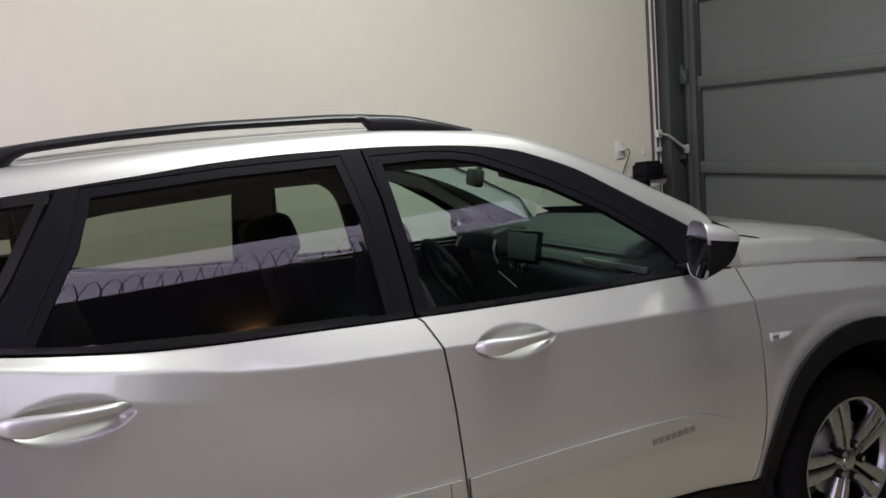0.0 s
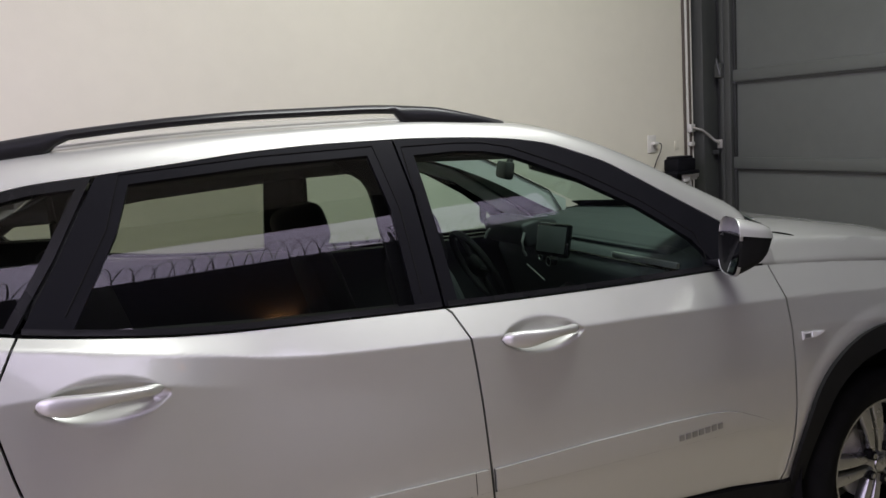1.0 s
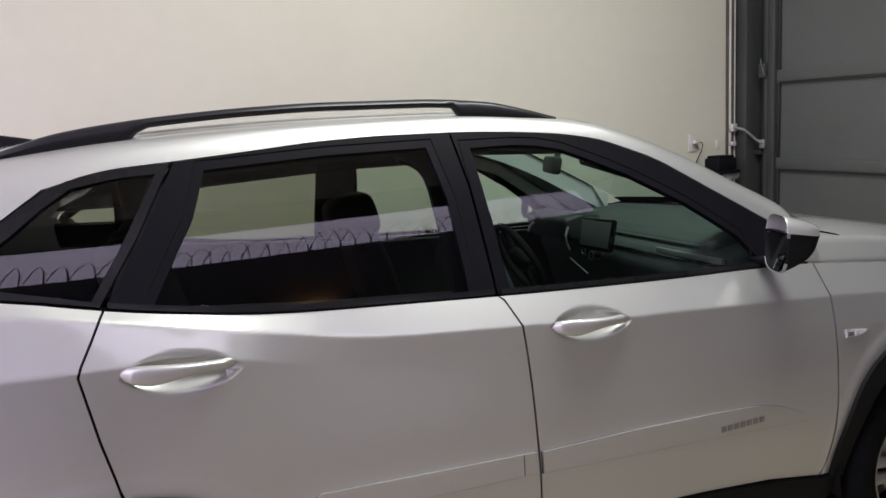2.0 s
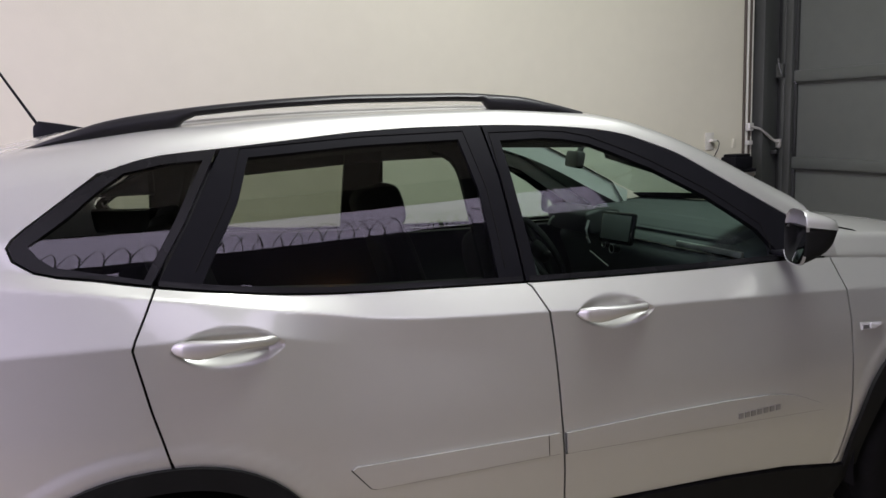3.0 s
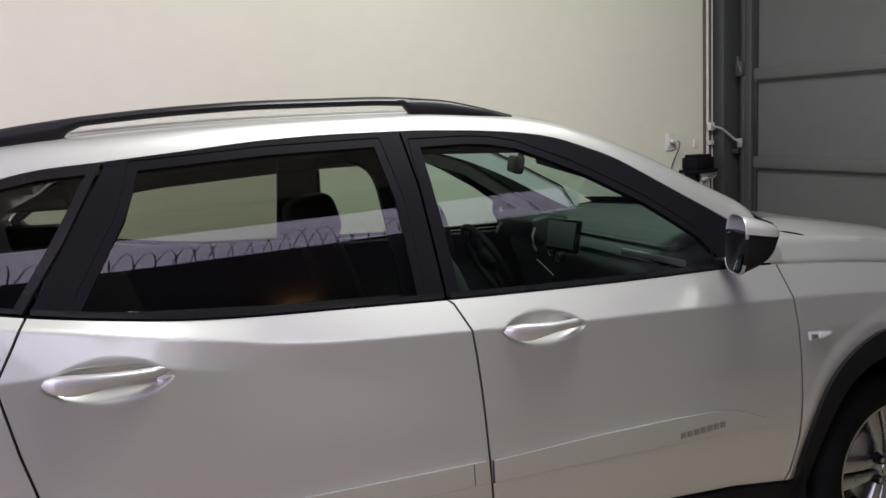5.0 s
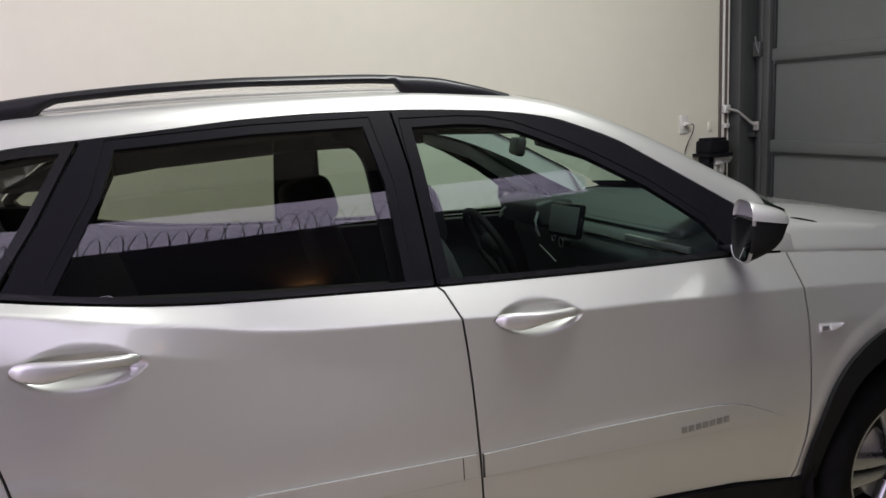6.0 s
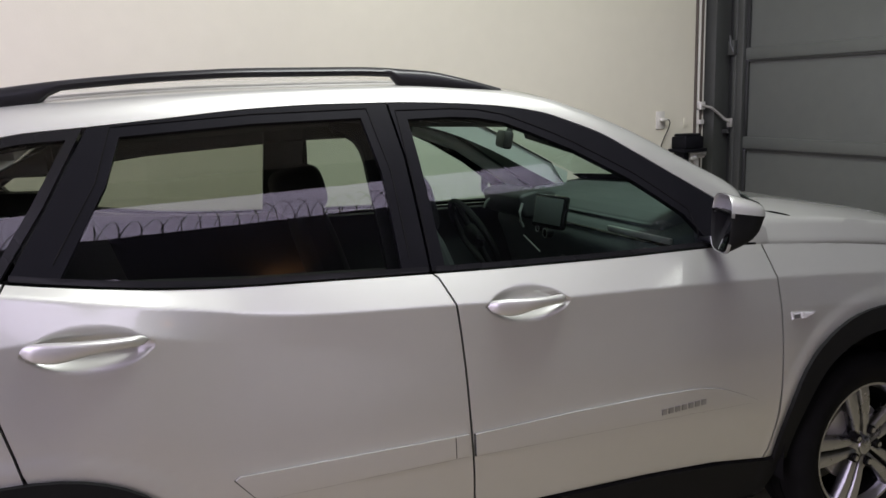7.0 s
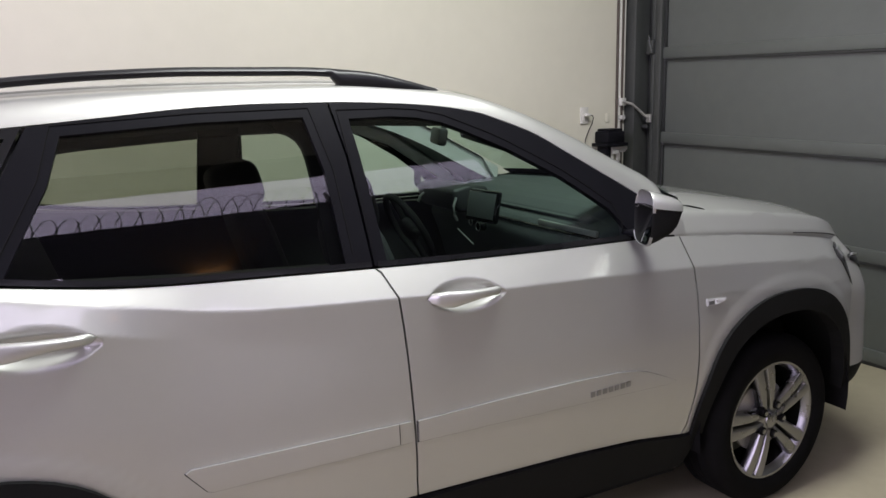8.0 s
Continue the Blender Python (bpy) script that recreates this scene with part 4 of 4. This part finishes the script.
for flip in (False, True):
    rows = []
    for i in range(13):
        u = i / 12
        a = radians(3 + 53 * u)
        zc, h = .895 - .05 * u, .008 + .046 * min(1, u * 1.8)
        rows.append([nose_point(a, zc + h * v, .006 * (1 - v * v) + .004) for v in (-1, -.7, -.3, 0, .3, .7, 1)])
    if flip:
        rows = [[Vector((p.x, mirrored(p.y), p.z)) for p in r] for r in rows]
    panel("headlight", [(.372, .915), (.385, .932), (.405, .945), (.46, .952), (.46, .79), (.437, .835), (.405, .885)], SCREEN, car, "dark headlight corner", side, .004, .006, .02, flip=flip)
    panel("light_strip", [(.412, .934), (.455, .940), (.455, .905), (.425, .903)], STRIP, car, "dull silver light strip", side, .008, .004, .02, flip=flip)
    hl = grid_mesh("headlight", rows, SCREEN, car, "dark headlight with a clear lens")
    b = bmesh.new()
    pts = [nose_point(radians(8 + 46 * k / 10), .905 - .05 * k / 10, .012) for k in range(11)]
    tube_bm(b, [(p.x, mirrored(p.y) if flip else p.y, p.z) for p in pts], .006, 6)
    part("light_strip", b, STRIP, hl, "dull silver light strip")
rows = [[nose_point(radians(62 + 56 * i / 20) if i <= 10 else radians(62 + 56 * (20 - i) / 20), z, .004) for i in range(11)] for z in (.56, .62, .70, .78)]
rows = [r + [Vector((p.x, mirrored(p.y), p.z)) for p in r[-2::-1]] for r in rows]
grid_mesh("grille", rows, BLACK_SATIN, car, "black front grille")


# ---- cabin ----
def loft(name, outline, y0, y1, mat, label="", bevel=.02, parent=None):
    """An outline in x and z drawn out from y0 to y1, with rounded long edges."""
    bm = bmesh.new()
    a = [bm.verts.new((x, y0, z)) for x, z in outline]
    c = [bm.verts.new((x, y1, z)) for x, z in outline]
    n = len(outline)
    bm.faces.new(a)
    bm.faces.new(c[::-1])
    for i in range(n):
        bm.faces.new((a[i], c[i], c[(i + 1) % n], a[(i + 1) % n]))
    bmesh.ops.recalc_face_normals(bm, faces=bm.faces)
    if bevel:
        bmesh.ops.bevel(bm, geom=bm.edges[:], offset=bevel, segments=3, affect="EDGES", profile=.5, clamp_overlap=True)
    return part(name, bm, mat, parent or car, label)


dash = loft("dashboard", [(-.10, 1.06), (-.30, 1.12), (-.52, 1.128), (-.66, 1.095), (-.70, 1.02), (-.66, .93), (-.60, .72), (-.20, .70)], .22, 1.57, DASH, "dark grey dashboard", .03)
loft("dash_top", [(-.16, 1.06), (-.24, 1.15), (-.36, 1.176), (-.54, 1.168), (-.64, 1.12), (-.60, 1.05)], .34, 1.45, DASH, "", .02, dash)
pad = []
for p in SCREEN_FOOT[1:-1]:
    q = (p + Vector((-.012, 0, -.012)), Vector((-.40, .90 + (p.y - .90) * .97, 1.172)), Vector((-.56, .90 + (p.y - .90) * .95, 1.160)), Vector((-.64, .90 + (p.y - .90) * .94, 1.115)))
    pad.append([q[0], q[0].lerp(q[1], .4) + Vector((0, 0, .008)), q[0].lerp(q[1], .75) + Vector((0, 0, .010)), *q[1:]])
grid_mesh("dash_pad", pad, DASH, dash, "dark grey dashboard pad under the windscreen")
loft("binnacle", [(-.58, 1.06), (-.60, 1.17), (-.70, 1.185), (-.79, 1.165), (-.76, 1.06)], 1.12, 1.52, CABIN, "instrument hood", .02, dash)
loft("console", [(-.60, .95), (-.78, .86), (-1.35, .68), (-1.40, .45), (-.55, .45)], .80, .99, CABIN, "dark centre console", .02, dash)
scr = part("screen", (lambda b: (box_bm(b, -.014, .010, -.105, .105, -.068, .068, .012), b)[1])(bmesh.new()), SCREEN, dash, "black framed centre touch screen")
# Grey face stands in for the reflection on the screen.
part("display", (lambda b: (box_bm(b, -.0165, -.013, -.090, .090, -.052, .054, .001), b)[1])(bmesh.new()), DASH, scr, "switched-off display with its grey reflection put into the colour")
scr.matrix_world = pose(-.755, .895, 1.118, 0, 12, 8)
tube("groove", [(-.672, .24, 1.066), (-.682, .45, 1.067), (-.684, .70, 1.068), (-.682, .90, 1.068)], .0055, SCREEN, dash, "dark groove across the dashboard")
b = bmesh.new()
box_bm(b, -.683, -.668, .235, .60, 1.074, 1.094, .004)
part("trim_strip", b, STRIP, dash, "pale satin trim strip")
tube("vent_trim", [(-.785, 1.09, 1.135), (-.80, 1.085, 1.10), (-.80, 1.08, 1.06), (-.785, 1.085, 1.035)], .006, STRIP, dash, "curved satin chrome vent trim")
tube("vent_trim", [(-.80, 1.40, 1.13), (-.815, 1.41, 1.11), (-.82, 1.42, 1.085)], .006, STRIP, dash, "curved satin chrome vent trim")
tube("console_trim", [(-.79, 1.07, 1.0), (-.82, .87, .965)], .003, STRIP, dash, "thin chrome console trim")
for y, z, r in ((1.02, 1.035, .016), (.955, 1.022, .019)):
    b = bmesh.new()
    bmesh.ops.create_cone(b, cap_ends=True, segments=20, radius1=r, radius2=r * .85, depth=.03, matrix=pose(-.735, y, z, 0, -80))
    knob = part("knob", b, SCREEN, dash, "black rotary climate knob")
    b = bmesh.new()
    tube_bm(b, [(-.752, y + r * math.cos(2 * math.pi * k / 18), z + r * math.sin(2 * math.pi * k / 18)) for k in range(18)], .0022, 5, True)
    part("knob_ring", b, STRIP, knob, "thin satin ring")
wheel_m = pose(-.90, 1.36, .97, 0, 62, 0)
b = bmesh.new()
tube_bm(b, [tuple(wheel_m @ Vector((.18 * math.cos(2 * math.pi * k / 40), .18 * math.sin(2 * math.pi * k / 40), 0))) for k in range(40)], .016, 10, True)
sw = part("steering_wheel", b, STEER, car, "black steering wheel")
b = bmesh.new()
bmesh.ops.create_uvsphere(b, u_segments=16, v_segments=10, radius=.065)
bmesh.ops.scale(b, vec=(1, 1.1, .5), verts=b.verts)
bmesh.ops.transform(b, matrix=wheel_m, verts=b.verts)
part("boss", b, STEER, sw)
for a in (0, 180, 270):
    b = bmesh.new()
    v = Vector((math.cos(radians(a)), math.sin(radians(a)), 0))
    tube_bm(b, [tuple(wheel_m @ (v * .05)), tuple(wheel_m @ (v * .175))], .014, 8)
    part("spoke", b, STEER, sw)


def blob(bm, m, sx, sy, sz, e=.55, n=20):
    """A cushion: a rounded block."""
    rows = []
    for i in range(13):
        ph = -math.pi / 2 + math.pi * i / 12
        cz, sz_ = math.copysign(abs(math.cos(ph))**e, 1), math.copysign(abs(math.sin(ph))**e, math.sin(ph))
        row = []
        for k in range(n):
            a = 2 * math.pi * k / n
            c, s = math.cos(a), math.sin(a)
            row.append(bm.verts.new(m @ Vector((sx * cz * math.copysign(abs(c)**e, c), sy * cz * math.copysign(abs(s)**e, s), sz * sz_))))
        rows.append(row)
    for i in range(12):
        for k in range(n):
            bm.faces.new((rows[i][k], rows[i][(k + 1) % n], rows[i + 1][(k + 1) % n], rows[i + 1][k]))
    bmesh.ops.remove_doubles(bm, verts=bm.verts, dist=1e-4)


def seat(x, y, w, label):
    b = bmesh.new()
    blob(b, pose(x + .24, y, .60, 0, 4), .27, w, .09)
    st = part("seat", b, CLOTH, car, label)
    b = bmesh.new()
    blob(b, pose(x - .06, y, .92, 0, -17), .075, w * .95, .30)
    part("backrest", b, CLOTH, st)
    return st


def headrest(st, x, y, z, w=.135, thick=.055):
    b = bmesh.new()
    blob(b, pose(x, y, z, 0, -14), thick, w, .098)
    hr = part("headrest", b, CLOTH, st)
    for d in (-.06, .06):
        tube("post", [(x + .03, y + d, z - .17), (x + .01, y + d, z - .05)], .006, CHROME, hr, "", 8)


headrest(seat(-1.36, .50, .25, "charcoal cloth front seat"), -1.47, .50, 1.24)
headrest(seat(-1.55, 1.29, .25, "charcoal cloth front seat pushed back"), -1.70, 1.29, 1.235, .135, .105)
rear = seat(-2.38, MID, .62, "charcoal cloth rear bench seat")
for y in (.50, MID, 1.29):
    headrest(rear, -2.53, y, 1.20, .12)
rows = []
for i in range(30):
    x = -3.1 + (3.1 - 1.16) * i / 29
    p, h = section(x)
    q = [(x, p[1][1] + .03, p[1][2] - .015), (x, p[6][1] + .03, p[6][2] - .03)] + [(a, c, d - .04) for a, c, d in h]
    rows.append(q + [(a, mirrored(c), d) for a, c, d in q[-2::-1]])
# Near-black colour carries the unlit look of the lining.
grid_mesh("headliner", rows, CABIN, car, "roof lining with its shade in the dark colour")
for flip in (False, True):
    # Near centre and windscreen trims are darker copies that paint their shade.
    panel("pillar_trim", [(-1.81, 1.10), (-1.80, 1.52), (-1.635, 1.535), (-1.645, 1.10)] if flip else [(-1.650, 1.10), (-1.668, 1.42), (-1.674, 1.452), (-1.686, 1.476), (-1.708, 1.493), (-1.74, 1.503), (-1.76, 1.54), (-1.55, 1.535), (-1.53, 1.10)], CABIN if flip else BLACK_SATIN, car, "dark centre pillar trim", side, -.045, .02, .1, flip=flip)
    panel("pillar_trim", [(-2.53, 1.18), (-2.455, 1.36), (-2.43, 1.47), (-2.40, 1.51), (-2.56, 1.50), (-2.63, 1.20)] if flip else [(-2.43, 1.19), (-2.33, 1.38), (-2.31, 1.50), (-2.42, 1.49), (-2.53, 1.20)], CABIN, car, "dark rear pillar trim", side, -.04, .02, .1, flip=flip)
    panel("pillar_trim", [(-1.15, 1.508), (-.95, 1.448), (-.74, 1.325), (-.57, 1.22), (-.50, 1.15), (-.56, 1.15), (-.72, 1.255), (-.93, 1.385), (-1.15, 1.465)], LIGHT_TRIM if flip else CABIN, car, "windscreen pillar trim, pale on far side, shade-dark on near side", side, -.035, .03, .1, flip=flip)
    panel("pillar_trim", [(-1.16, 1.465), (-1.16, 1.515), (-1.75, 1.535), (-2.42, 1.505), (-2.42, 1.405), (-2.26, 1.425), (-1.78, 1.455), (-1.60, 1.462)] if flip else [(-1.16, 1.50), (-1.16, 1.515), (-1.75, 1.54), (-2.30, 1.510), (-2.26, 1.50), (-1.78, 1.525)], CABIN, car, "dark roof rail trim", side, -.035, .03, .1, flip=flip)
    panel("door_trim", [(-.55, 1.09), (-.55, .45), (-1.46, .45), (-1.53, 1.105)], CABIN, car, "dark inner door trim", side, -.06, .02, .1, flip=flip)
    panel("door_trim", [(-1.55, 1.13), (-1.50, .45), (-2.2, .5), (-2.45, .85), (-2.52, 1.19), (-2.0, 1.15)], CABIN, car, "dark inner door trim", side, -.06, .02, .1, flip=flip)
rows = []
for i in range(25):
    x = -1.12 + (1.12 - .36) * i / 24
    p, h = section(x)
    rows.append([(x, mirrored(p[-1][1] + .012) + .012 * v, p[-1][2] - .012 - .085 * v) for v in (0, .3, .6, 1)])
grid_mesh("pillar_trim", rows, LIGHT_TRIM, car, "pale grey windscreen pillar trim, pale on far side, shade-dark on near side")
for poly in ([(-2.86, 1.20), (-2.60, 1.18), (-2.60, 1.29), (-2.86, 1.30)], [(-2.84, 1.362), (-2.60, 1.362), (-2.60, 1.475), (-2.72, 1.42)], [(-2.64, 1.19), (-2.545, 1.19), (-2.49, 1.38), (-2.46, 1.495), (-2.615, 1.475)]):
    panel("quarter_trim", poly, CABIN, car, "dark quarter trim", side, -.045, .02, .1, flip=True)
# The rear box is added to hide the sky seen through the tailgate.
part("cabin_floor", (lambda b: (box_bm(b, -3.1, -.3, .12, 1.67, .42, .46, 0), box_bm(b, -3.12, -2.60, .17, 1.62, .46, 1.17, .02), box_bm(b, -.34, -.30, .2, 1.59, .4, 1.02, 0), b)[3])(bmesh.new()), DARK, car, "dark cabin floor and added rear block hiding the sky")
rv = part("rear_view_mirror", (lambda b: (box_bm(b, -.022, .016, -.12, .12, -.034, .034, .012), b)[1])(bmesh.new()), CABIN, car, "dark rear-view mirror")
rv.matrix_world = pose(-.95, .90, 1.415, 0, 10, -18)
tube("stalk", [(-.935, .90, 1.44), (-.90, .90, 1.50)], .012, CABIN, car, "rear-view mirror stalk")
